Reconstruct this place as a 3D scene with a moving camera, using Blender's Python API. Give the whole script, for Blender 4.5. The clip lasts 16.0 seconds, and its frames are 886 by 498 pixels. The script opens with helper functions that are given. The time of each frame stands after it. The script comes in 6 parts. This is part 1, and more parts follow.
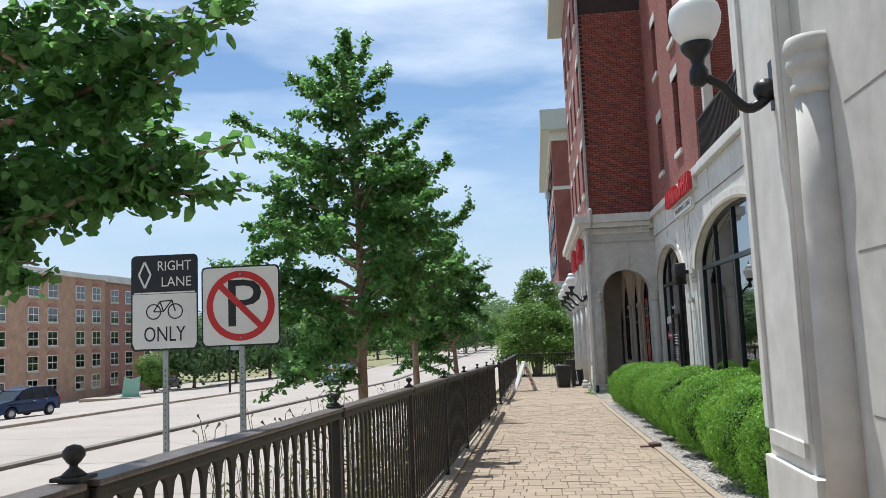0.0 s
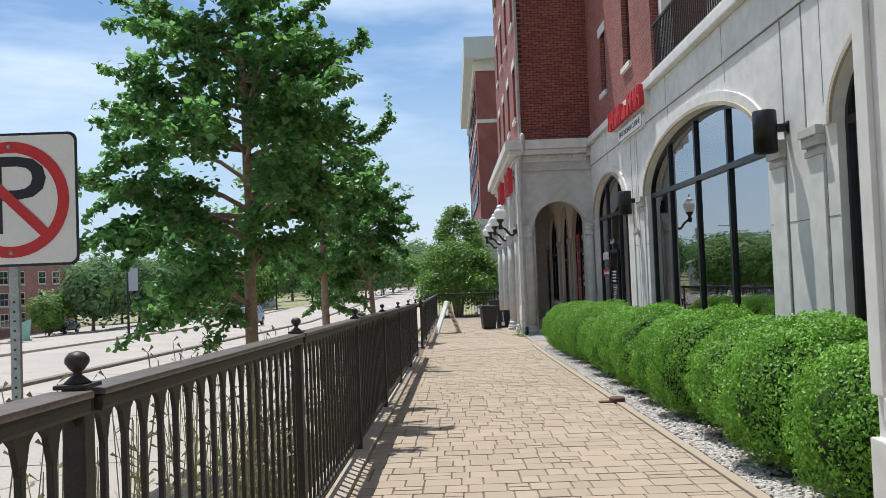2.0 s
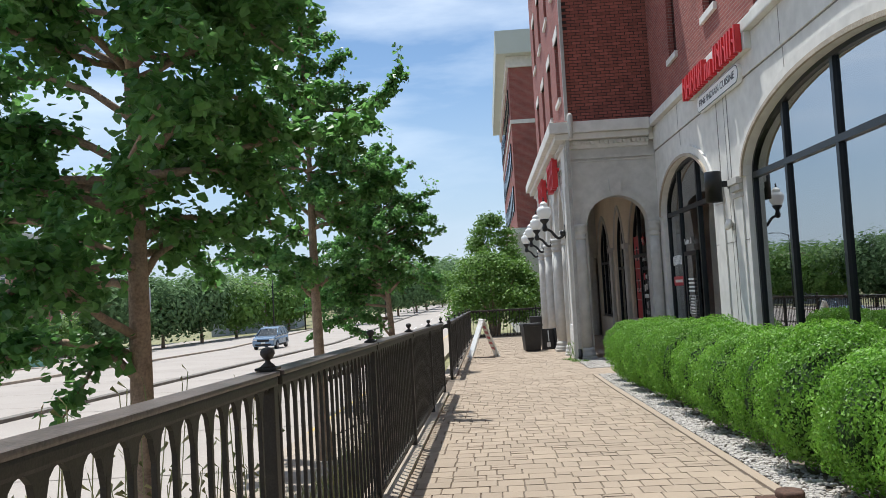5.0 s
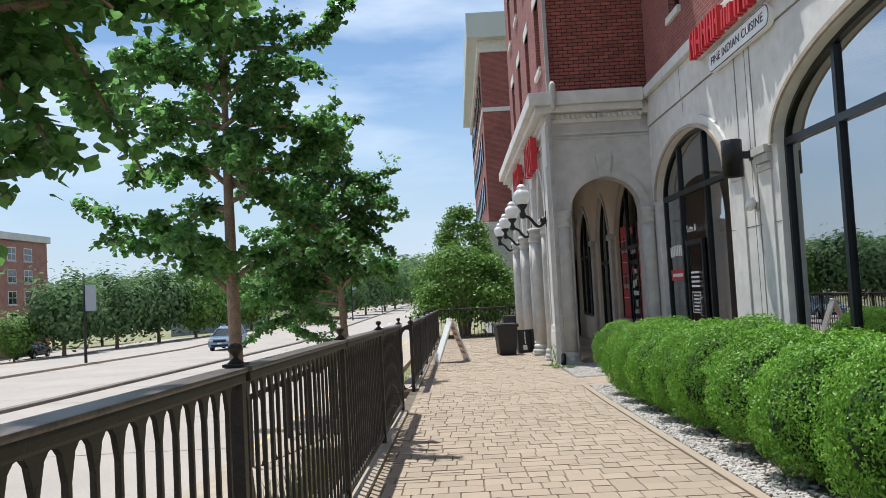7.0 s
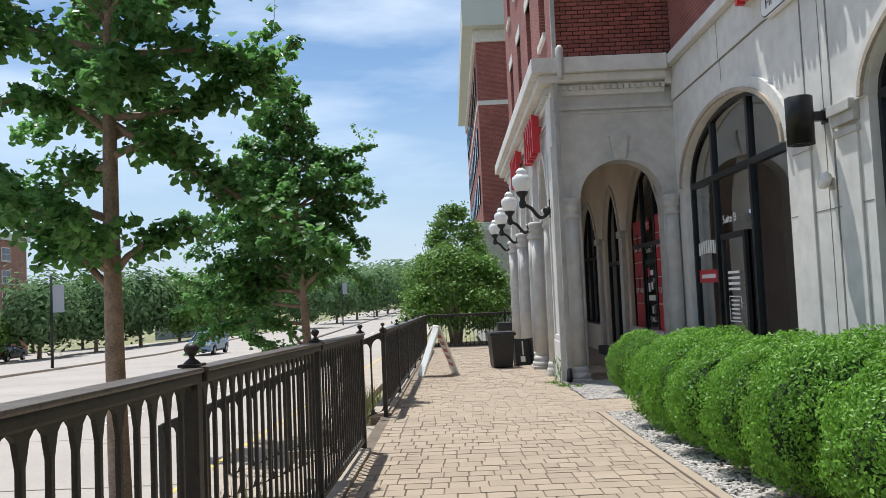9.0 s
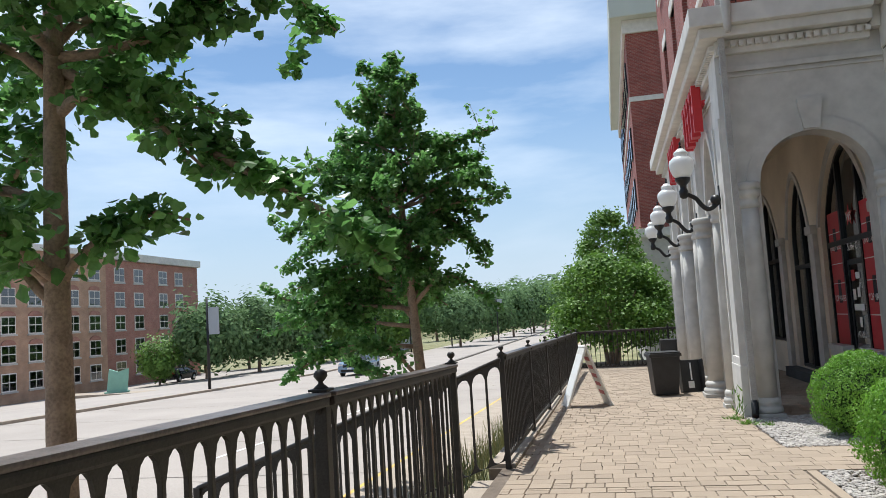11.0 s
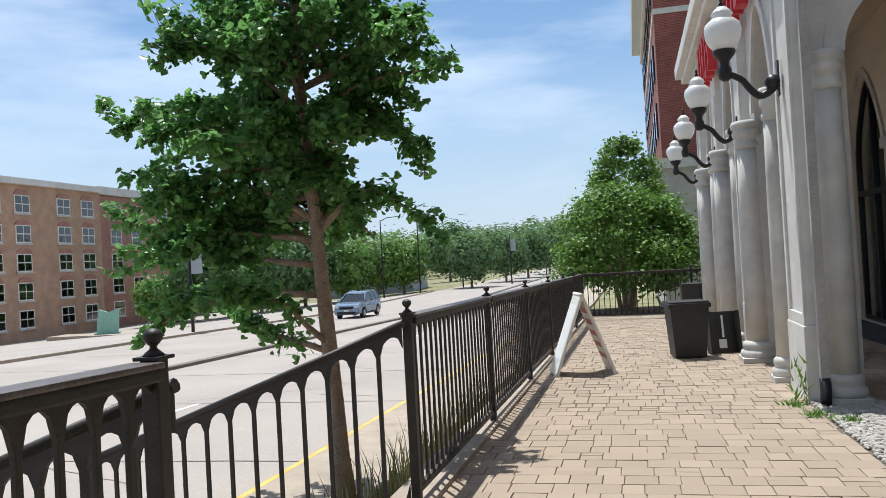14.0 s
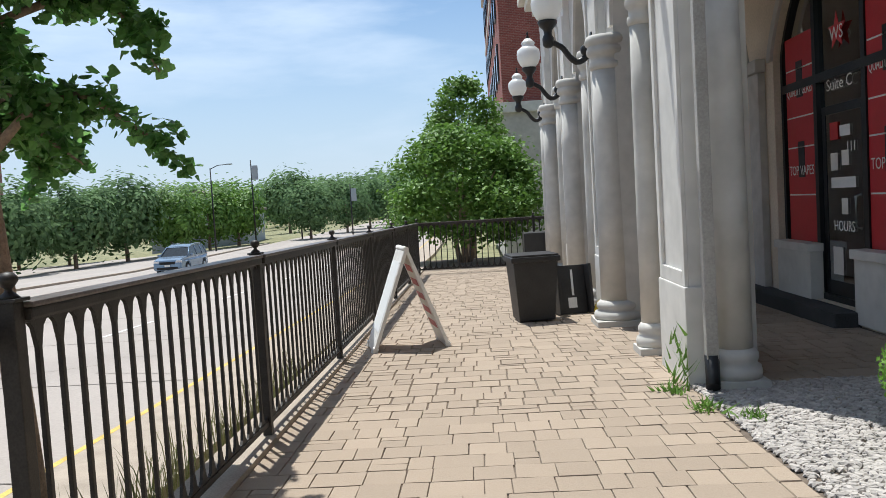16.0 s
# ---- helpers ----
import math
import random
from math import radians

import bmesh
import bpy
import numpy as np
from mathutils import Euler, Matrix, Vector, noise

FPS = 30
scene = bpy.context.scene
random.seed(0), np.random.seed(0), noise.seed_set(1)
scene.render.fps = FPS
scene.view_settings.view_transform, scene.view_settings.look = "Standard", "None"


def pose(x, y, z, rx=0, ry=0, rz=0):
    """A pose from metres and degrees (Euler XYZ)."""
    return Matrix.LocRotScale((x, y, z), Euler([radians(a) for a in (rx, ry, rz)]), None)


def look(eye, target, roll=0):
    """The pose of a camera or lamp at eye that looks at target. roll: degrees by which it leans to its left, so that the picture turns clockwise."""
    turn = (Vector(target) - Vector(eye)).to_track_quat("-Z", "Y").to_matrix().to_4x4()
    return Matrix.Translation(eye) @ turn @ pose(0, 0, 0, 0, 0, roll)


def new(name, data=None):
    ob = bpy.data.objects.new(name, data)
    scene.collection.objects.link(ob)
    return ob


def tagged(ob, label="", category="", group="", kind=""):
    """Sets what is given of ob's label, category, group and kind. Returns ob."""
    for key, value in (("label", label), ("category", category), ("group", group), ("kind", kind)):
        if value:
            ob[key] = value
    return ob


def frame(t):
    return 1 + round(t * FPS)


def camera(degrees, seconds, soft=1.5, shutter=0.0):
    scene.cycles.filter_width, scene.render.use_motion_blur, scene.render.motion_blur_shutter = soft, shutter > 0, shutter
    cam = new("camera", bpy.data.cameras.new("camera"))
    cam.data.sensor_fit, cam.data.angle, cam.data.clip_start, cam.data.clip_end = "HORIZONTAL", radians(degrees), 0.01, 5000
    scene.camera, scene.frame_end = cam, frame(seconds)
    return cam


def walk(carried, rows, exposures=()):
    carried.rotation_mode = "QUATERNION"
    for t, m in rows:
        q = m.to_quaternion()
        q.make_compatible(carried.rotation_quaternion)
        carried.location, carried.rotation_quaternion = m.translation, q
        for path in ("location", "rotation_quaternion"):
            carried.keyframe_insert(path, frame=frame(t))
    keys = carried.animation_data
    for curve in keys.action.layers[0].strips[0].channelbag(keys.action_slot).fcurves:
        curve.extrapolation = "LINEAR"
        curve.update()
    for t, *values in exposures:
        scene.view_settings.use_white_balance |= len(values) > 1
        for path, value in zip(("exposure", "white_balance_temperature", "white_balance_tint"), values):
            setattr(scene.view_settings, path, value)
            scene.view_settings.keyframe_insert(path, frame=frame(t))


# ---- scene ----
cam = camera(57.8, 16.0, soft=0.8)
METRES, EYE, TILT, LEAN, TURN = 22.7, 1.5, 0.0, 0.0, 6.4
ROWS = [
    (0.0, 0.0, 0.0, 0.0, 0.25, 6.09, 2.32),
    (0.5, -0.0014, 0.0328, -0.0025, -1.11, 4.21, 2.27),
    (1.0, 0.0004, 0.0644, -0.0042, -3.01, 3.51, 2.43),
    (1.5, -0.0023, 0.0969, -0.0063, -3.99, 2.13, 2.16),
    (2.0, 0.0018, 0.1289, -0.0073, -5.64, 1.75, 2.21),
    (2.5, 0.0027, 0.1628, -0.007, -5.09, 3.23, 1.79),
    (3.0, 0.0072, 0.1932, -0.0081, -5.6, 3.65, 2.17),
    (3.5, 0.0108, 0.2263, -0.0091, -4.22, 3.69, 1.84),
    (6.0, 0.0299, 0.3915, -0.0147, -3.7, 2.7, 3.87),
    (6.5, 0.0342, 0.4229, -0.0155, -4.77, 2.96, 3.71),
    (7.0, 0.0365, 0.454, -0.0162, -5.35, 2.87, 3.05),
    (7.5, 0.0427, 0.4838, -0.0177, -4.23, 2.7, 2.55),
    (8.0, 0.0472, 0.5175, -0.019, -5.01, 1.55, 2.86),
    (8.5, 0.0534, 0.5497, -0.0199, -5.84, 1.0, 3.27),
    (9.0, 0.0572, 0.5818, -0.0204, -5.74, 3.26, 2.44),
    (9.5, 0.0629, 0.6123, -0.0215, -2.96, 4.44, 2.21),
    (12.0, 0.0902, 0.7585, -0.0219, 7.6, 4.81, 4.09),
    (12.5, 0.0945, 0.7878, -0.0222, 7.03, 3.52, 3.79),
    (13.0, 0.1015, 0.8167, -0.0243, 7.97, 2.49, 3.33),
    (13.5, 0.104, 0.8496, -0.0251, 7.45, 1.31, 2.99),
    (14.0, 0.1082, 0.879, -0.0264, 6.94, 0.85, 3.22),
    (14.5, 0.1095, 0.9074, -0.0283, 6.14, -0.02, 3.12),
    (15.0, 0.1143, 0.9351, -0.0296, 2.53, -1.62, 3.46),
    (15.5, 0.1188, 0.9623, -0.0302, -0.27, -2.88, 3.43),
    (16.0, 0.1228, 0.9889, -0.0307, -4.16, -3.32, 3.43),
]
walk(cam, [(t, pose(0, 0, EYE, TILT, LEAN, TURN) @ pose(METRES * x, METRES * y, METRES * z, 90 + pitch, roll, yaw)) for t, x, y, z, yaw, pitch, roll in ROWS],
     [(0.0, 0.22, 6250.0, 7.0), (16.0, 0.22, 6250.0, 7.0)])

# world, sun ---------------------------------------------------------------
STAIR0, STAIR1 = 22.30, 25.10


def G(y):
    """Height of the paved walk."""
    return -0.11 - 0.0245 * min(y, STAIR0) - 0.0135 * max(0.0, y - STAIR0)


def H(x, y):
    """Height of the street and the land round it."""
    return -1.0 - 0.0215 * max(-30.0, min(75.0, y)) - 0.045 * max(0.0, min(42.5, -x - 22.5))


SUN_FROM = Vector((-0.19, 0.28, 1.0)).normalized()
world = bpy.data.worlds.new("world")
scene.world = world
world.use_nodes = True
wn, wl = world.node_tree.nodes, world.node_tree.links
wn.clear()
w_out, w_bg, w_sky = wn.new("ShaderNodeOutputWorld"), wn.new("ShaderNodeBackground"), wn.new("ShaderNodeTexSky")
w_sky.sky_type, w_sky.sun_disc = "NISHITA", False
w_sky.sun_elevation = math.asin(SUN_FROM.z)
w_sky.sun_rotation = math.atan2(SUN_FROM.x, SUN_FROM.y)
w_sky.air_density, w_sky.dust_density, w_sky.ozone_density = 1.0, 0.05, 2.5
w_co, w_map, w_no, w_rm, w_mix = (wn.new("ShaderNode" + k) for k in ("TexCoord", "Mapping", "TexNoise", "ValToRGB", "MixRGB"))
w_map.inputs["Scale"].default_value = (1.3, 0.7, 5.5)
w_map.inputs["Rotation"].default_value = (0.25, 0.1, 0.3)
w_no.inputs["Scale"].default_value, w_no.inputs["Detail"].default_value, w_no.inputs["Roughness"].default_value = 1.5, 7.0, 0.55
w_rm.color_ramp.elements[0].position, w_rm.color_ramp.elements[1].position = 0.40, 0.74
w_rm.color_ramp.elements[1].color = (0.85, 0.85, 0.85, 1)
w_mix.inputs[2].default_value = (9.0, 9.6, 10.4, 1)
wl.new(w_co.outputs["Generated"], w_map.inputs["Vector"])
wl.new(w_map.outputs["Vector"], w_no.inputs["Vector"])
wl.new(w_no.outputs["Fac"], w_rm.inputs["Fac"])
wl.new(w_rm.outputs["Color"], w_mix.inputs[0])
wl.new(w_sky.outputs["Color"], w_mix.inputs[1])
w_sep, w_low, w_haze = (wn.new("ShaderNode" + k) for k in ("SeparateXYZ", "MapRange", "MixRGB"))
w_low.interpolation_type = "SMOOTHSTEP"
w_low.inputs["From Min"].default_value, w_low.inputs["From Max"].default_value = 0.0, 0.30
w_low.inputs["To Min"].default_value, w_low.inputs["To Max"].default_value = 0.80, 0.0
w_haze.inputs[2].default_value = (4.5, 5.3, 6.6, 1)
wl.new(w_co.outputs["Generated"], w_sep.inputs[0])
wl.new(w_sep.outputs[2], w_low.inputs["Value"])
wl.new(w_low.outputs["Result"], w_haze.inputs[0])
wl.new(w_mix.outputs["Color"], w_haze.inputs[1])
wl.new(w_haze.outputs["Color"], w_bg.inputs["Color"])
wl.new(w_bg.outputs["Background"], w_out.inputs["Surface"])
w_bg.inputs["Strength"].default_value = 0.11
sun_data = bpy.data.lights.new("sun", "SUN")
sun_data.energy, sun_data.angle, sun_data.color = 4.8, radians(0.5), (1.0, 0.97, 0.92)
sun = new("sun", sun_data)
sun.matrix_world = look(SUN_FROM * 60, (0, 0, 0))


# materials ----------------------------------------------------------------
def mat(name, color, rough=0.6, metal=0.0, vary=0.25, scale=6.0, fine=60.0, bump=0.15, spec=0.5, hue=None, island=False, obj=False, trans=0.0):
    """Paint, stone or metal with stains (scale) and grain (fine)."""
    m = bpy.data.materials.new(name)
    m.use_nodes = True
    n, l = m.node_tree.nodes, m.node_tree.links
    b = n["Principled BSDF"]
    b.inputs["Roughness"].default_value, b.inputs["Metallic"].default_value = rough, metal
    b.inputs["Specular IOR Level"].default_value = spec
    co = n.new("ShaderNodeTexCoord")
    geo = n.new("ShaderNodeNewGeometry")
    big, small = n.new("ShaderNodeTexNoise"), n.new("ShaderNodeTexNoise")
    big.inputs["Scale"].default_value, big.inputs["Detail"].default_value = scale, 5
    small.inputs["Scale"].default_value, small.inputs["Detail"].default_value = fine, 3
    for t in (big, small):
        l.new(geo.outputs["Position"], t.inputs["Vector"])
    mixf = n.new("ShaderNodeMath")
    mixf.operation = "ADD"
    l.new(big.outputs["Fac"], mixf.inputs[0])
    l.new(small.outputs["Fac"], mixf.inputs[1])
    last = mixf.outputs[0]
    lo, hi = 0.7, 1.3
    if island or obj:
        add = n.new("ShaderNodeMath")
        add.operation = "MULTIPLY_ADD"
        src = geo.outputs["Random Per Island"] if island else n.new("ShaderNodeObjectInfo").outputs["Random"]
        l.new(src, add.inputs[0])
        add.inputs[1].default_value = 0.9
        l.new(last, add.inputs[2])
        last, lo, hi = add.outputs[0], 0.8, 2.1
    rng = n.new("ShaderNodeMapRange")
    rng.inputs["From Min"].default_value, rng.inputs["From Max"].default_value = lo, hi
    l.new(last, rng.inputs["Value"])
    mx = n.new("ShaderNodeMixRGB")
    c2 = hue or tuple(min(1.0, c * (1 + vary)) for c in color)
    mx.inputs[1].default_value = (*[c * (1 - vary) for c in color], 1)
    mx.inputs[2].default_value = (*c2, 1)
    l.new(rng.outputs[0], mx.inputs[0])
    l.new(mx.outputs[0], b.inputs["Base Color"])
    if bump:
        bp = n.new("ShaderNodeBump")
        bp.inputs["Strength"].default_value, bp.inputs["Distance"].default_value = bump, 0.01
        l.new(small.outputs["Fac"], bp.inputs["Height"])
        l.new(bp.outputs[0], b.inputs["Normal"])
    if trans:
        tr = n.new("ShaderNodeBsdfTranslucent")
        l.new(mx.outputs[0], tr.inputs["Color"])
        ms = n.new("ShaderNodeMixShader")
        ms.inputs[0].default_value = trans
        l.new(b.outputs[0], ms.inputs[1])
        l.new(tr.outputs[0], ms.inputs[2])
        l.new(ms.outputs[0], n["Material Output"].inputs["Surface"])
    return m


def glass(name, tint, ior=1.7):
    m = bpy.data.materials.new(name)
    m.use_nodes = True
    n, l = m.node_tree.nodes, m.node_tree.links
    n.remove(n["Principled BSDF"])
    tr, gl, fr, ms = (n.new("ShaderNode" + k) for k in ("BsdfTransparent", "BsdfGlossy", "Fresnel", "MixShader"))
    tr.inputs["Color"].default_value = (*tint, 1)
    gl.inputs["Roughness"].default_value = 0.012
    gl.inputs["Color"].default_value = (0.96, 0.98, 1.0, 1)
    fr.inputs["IOR"].default_value = ior
    l.new(fr.outputs[0], ms.inputs[0])
    l.new(tr.outputs[0], ms.inputs[1])
    l.new(gl.outputs[0], ms.inputs[2])
    l.new(ms.outputs[0], n["Material Output"].inputs["Surface"])
    return m


def brick_mat(name, c1, c2, mortar, across=(0.205, 0.072)):
    """Brick bond on far walls, laid out by height and by the run of the wall."""
    m = bpy.data.materials.new(name)
    m.use_nodes = True
    n, l = m.node_tree.nodes, m.node_tree.links
    b = n["Principled BSDF"]
    b.inputs["Roughness"].default_value = 0.85
    geo, sep, add, cmb, br, no = (n.new("ShaderNode" + k) for k in ("NewGeometry", "SeparateXYZ", "Math", "CombineXYZ", "TexBrick", "TexNoise"))
    l.new(geo.outputs["Position"], sep.inputs[0])
    l.new(sep.outputs[0], add.inputs[0])
    l.new(sep.outputs[1], add.inputs[1])
    l.new(add.outputs[0], cmb.inputs[0])
    l.new(sep.outputs[2], cmb.inputs[1])
    l.new(cmb.outputs[0], br.inputs["Vector"])
    br.inputs["Scale"].default_value = 1.0
    br.inputs["Brick Width"].default_value, br.inputs["Row Height"].default_value = across
    br.inputs["Mortar Size"].default_value, br.inputs["Bias"].default_value = 0.006, 0.1
    br.inputs["Color1"].default_value, br.inputs["Color2"].default_value, br.inputs["Mortar"].default_value = (*c1, 1), (*c2, 1), (*mortar, 1)
    no.inputs["Scale"].default_value = 1.2
    no.inputs["Detail"].default_value = 6
    l.new(geo.outputs["Position"], no.inputs["Vector"])
    mx = n.new("ShaderNodeMixRGB")
    mx.blend_type = "MULTIPLY"
    rng = n.new("ShaderNodeMapRange")
    rng.inputs["To Min"].default_value, rng.inputs["To Max"].default_value = 0.6, 1.35
    l.new(no.outputs["Fac"], rng.inputs["Value"])
    mx.inputs[0].default_value = 1
    l.new(br.outputs["Color"], mx.inputs[1])
    l.new(rng.outputs[0], mx.inputs[2])
    l.new(mx.outputs[0], b.inputs["Base Color"])
    bp = n.new("ShaderNodeBump")
    bp.inputs["Strength"].default_value, bp.inputs["Distance"].default_value = 0.6, 0.01
    bp.invert = True
    l.new(br.outputs["Fac"], bp.inputs["Height"])
    l.new(bp.outputs[0], b.inputs["Normal"])
    return m


STONE = mat("cast_stone", (0.50, 0.48, 0.445), 0.8, vary=0.15, scale=1.2, fine=5.0, bump=0.05)
STONE_W = mat("painted_stone", (0.63, 0.61, 0.57), 0.78, vary=0.12, scale=0.9, fine=4.5, bump=0.05)
# SOFFIT and PLASTER: tan lightened to carry the arcade's warm bounce light
SOFFIT = mat("tan_bounce_soffit", (0.62, 0.53, 0.41), 0.8, vary=0.08, scale=2)
# arch tan: stain together with warm bounced light, both in the colour
REVEAL = mat("stained_bounce_reveal", (0.40, 0.335, 0.26), 0.85, vary=0.25, scale=2.5, fine=40, bump=0.15)
PLASTER = mat("tan_bounce_plaster", (0.66, 0.57, 0.45), 0.85, vary=0.12, scale=1.5, fine=30)
PIPE = mat("stone_grey_pipe", (0.36, 0.345, 0.32), 0.6, vary=0.2, scale=4)
JOINT = mat("stone_joint", (0.20, 0.185, 0.17), 0.9, vary=0.1)
BRICK = brick_mat("red_brick", (0.30, 0.085, 0.065), (0.22, 0.055, 0.045), (0.30, 0.20, 0.17))
BRICK_P = mat("brick_piece", (0.27, 0.085, 0.062), 0.85, vary=0.32, scale=9, fine=80, bump=0.3, obj=True)
BRICK_I = mat("brick_joined", (0.27, 0.085, 0.062), 0.85, vary=0.32, scale=9, fine=80, bump=0.3, island=True)
MORTAR = mat("mortar", (0.045, 0.030, 0.027), 0.95, vary=0.2, fine=120)
BRICK_FAR = brick_mat("pink_brick", (0.42, 0.20, 0.15), (0.36, 0.165, 0.12), (0.42, 0.27, 0.22))
BRICK_TAN = brick_mat("tan_brick", (0.50, 0.31, 0.20), (0.44, 0.27, 0.175), (0.48, 0.34, 0.26))
PAVER = mat("concrete_paver", (0.33, 0.260, 0.195), 0.9, vary=0.13, scale=0.8, fine=90, bump=0.35, obj=True)
PAVER_I = mat("concrete_paver_joined", (0.33, 0.260, 0.195), 0.9, vary=0.13, scale=0.8, fine=90, bump=0.35, island=True)
SAND = mat("joint_sand", (0.15, 0.117, 0.09), 1.0, vary=0.35, scale=8, fine=150, bump=0.4)
KERB = mat("concrete_kerb", (0.36, 0.30, 0.24), 0.9, vary=0.2, scale=3, fine=80)
IRON = mat("dark_bronze_iron", (0.026, 0.022, 0.019), 0.5, 0.0, vary=0.45, scale=14, fine=120, bump=0.1, spec=0.4)
# weathered brown, lifted well above IRON to hold the sky sheen on top
RAILTOP = mat("weathered_sky_sheen_rail", (0.105, 0.084, 0.076), 0.4, 0.0, vary=0.45, scale=9, fine=70, bump=0.15)
BLACK = mat("black_metal", (0.012, 0.012, 0.013), 0.4, 0.2, vary=0.3, scale=10)
FRAME = mat("black_window_frame", (0.015, 0.017, 0.02), 0.35, 0.4, vary=0.2, scale=8)
GLASS = glass("shop_glass", (0.42, 0.47, 0.46), 7.5)
PANE = glass("house_glass", (0.16, 0.19, 0.22), 2.0)
# unlit shop rooms painted this dark; the threshold step shares it
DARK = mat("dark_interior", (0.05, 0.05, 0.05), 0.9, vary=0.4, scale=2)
BLIND = mat("grey_blind", (0.30, 0.32, 0.32), 0.7, vary=0.1, scale=2)
ROAD = mat("pale_concrete_road", (0.355, 0.312, 0.278), 0.9, vary=0.12, scale=0.35, fine=25, bump=0.2)
LOT = mat("pale_lot", (0.36, 0.32, 0.29), 0.9, vary=0.12, scale=0.25, fine=20, bump=0.2)
ASPH = mat("dark_gutter", (0.17, 0.15, 0.13), 0.9, vary=0.3, scale=2)
YELLOW = mat("faded_yellow_paint", (0.62, 0.42, 0.10), 0.8, vary=0.3, scale=4)
WHITEP = mat("white_line_paint", (0.75, 0.74, 0.72), 0.8, vary=0.1)
GRASSG = mat("dry_grass_ground", (0.16, 0.18, 0.07), 1.0, vary=0.45, scale=0.6, fine=12, hue=(0.34, 0.31, 0.17))
GRASS = mat("grass_blade", (0.16, 0.22, 0.06), 0.7, vary=0.4, scale=3, hue=(0.40, 0.36, 0.18), island=True)
PEBBLE = mat("river_pebble", (0.40, 0.365, 0.335), 0.75, vary=0.32, scale=20, fine=120, island=True)
BARK = mat("pale_brown_bark", (0.30, 0.215, 0.155), 0.9, vary=0.35, scale=9, fine=50, bump=0.5)
LEAF = mat("ginkgo_leaf", (0.085, 0.235, 0.060), 0.36, vary=0.35, scale=1.5, fine=20, bump=0, hue=(0.22, 0.44, 0.125), island=True, trans=0.58)
LEAF2 = mat("maple_leaf", (0.11, 0.24, 0.035), 0.55, vary=0.35, scale=1.0, fine=10, bump=0, hue=(0.19, 0.34, 0.06), island=True, trans=0.35)
BOX = mat("boxwood_leaf", (0.14, 0.345, 0.028), 0.45, vary=0.4, scale=3, fine=20, bump=0, hue=(0.29, 0.55, 0.075), island=True, trans=0.45)
# near-black green: the shade deep between the leaves, as a colour
BOXIN = mat("boxwood_inner_shade", (0.018, 0.045, 0.008), 0.9, vary=0.5, scale=18, fine=60)
# lighter, duller green with the distance haze mixed into the leaf colour
WOODS = mat("hazed_far_foliage", (0.11, 0.20, 0.075), 0.9, vary=0.35, scale=0.4, fine=4, hue=(0.19, 0.31, 0.13), island=True, trans=0.35)
SIGNW = mat("sign_white", (0.80, 0.80, 0.78), 0.5, vary=0.04)
CARGLASS = mat("car_glass", (0.02, 0.026, 0.032), 0.06, vary=0.1)
SIGNK = mat("sign_black", (0.012, 0.014, 0.02), 0.5, vary=0.2)
SIGNR = mat("sign_red", (0.55, 0.025, 0.03), 0.5, vary=0.1)
GALV = mat("galvanised_steel", (0.34, 0.37, 0.36), 0.5, 0.6, vary=0.2, scale=12)
HOLE = mat("punched_hole", (0.04, 0.045, 0.045), 0.8, vary=0.2)
REDV = mat("red_vinyl", (0.52, 0.02, 0.03), 0.4, vary=0.08)
WHITE = mat("white_plastic", (0.74, 0.71, 0.66), 0.5, vary=0.12, scale=5)
GLOBE = mat("opal_globe", (0.86, 0.86, 0.85), 0.3, vary=0.02, bump=0, trans=0.25)
BIN = mat("black_plastic", (0.018, 0.017, 0.017), 0.5, vary=0.3, scale=6)
GREEN = mat("pale_green_sign", (0.25, 0.48, 0.38), 0.6, vary=0.12, scale=2)
CARP = [mat("car_paint_" + k, c, 0.22, 0.5, vary=0.05, bump=0) for k, c in (("navy", (0.02, 0.04, 0.10)), ("black", (0.012, 0.013, 0.016)), ("silver_blue", (0.22, 0.30, 0.40)))]
TYRE = mat("tyre_rubber", (0.015, 0.015, 0.015), 0.8, vary=0.2)
RIM = mat("alloy_rim", (0.45, 0.45, 0.46), 0.3, 0.8, vary=0.1)
GREYW = mat("grey_siding", (0.36, 0.39, 0.42), 0.8, vary=0.06, scale=0.5)
ROOFT = mat("brown_shingle", (0.20, 0.16, 0.13), 0.9, vary=0.3, scale=1)
TEALC = mat("pale_parapet", (0.50, 0.53, 0.48), 0.7, vary=0.06, scale=0.7)
YELP = mat("yellow_packet", (0.65, 0.50, 0.06), 0.5, vary=0.3, scale=10)


# building helpers ---------------------------------------------------------
def mesh_of(name, bm, material):
    me = bpy.data.meshes.new(name)
    bm.normal_update()
    bm.to_mesh(me)
    bm.free()
    for m in material if isinstance(material, (list, tuple)) else (material,):
        me.materials.append(m)
    return me


def part(name, bm, material, parent=None, label="", m=None):
    """One mesh object under a thing or a part."""
    me = bm if isinstance(bm, bpy.types.Mesh) else mesh_of(name, bm, material)
    ob = new(name, me)
    if m is not None:
        ob.matrix_basis = m
    if parent is not None:
        ob.parent = parent
    return tagged(ob, label)


def thing(name, label, category, m=None, group="", kind=""):
    ob = new(name)
    ob.empty_display_size = 0.1
    if m is not None:
        ob.matrix_basis = m
    return tagged(ob, label, category, group, kind)


def solid(name, bm, material, label="", category="", kind="structure", group=""):
    return tagged(part(name, bm, material), label, category, group, kind)


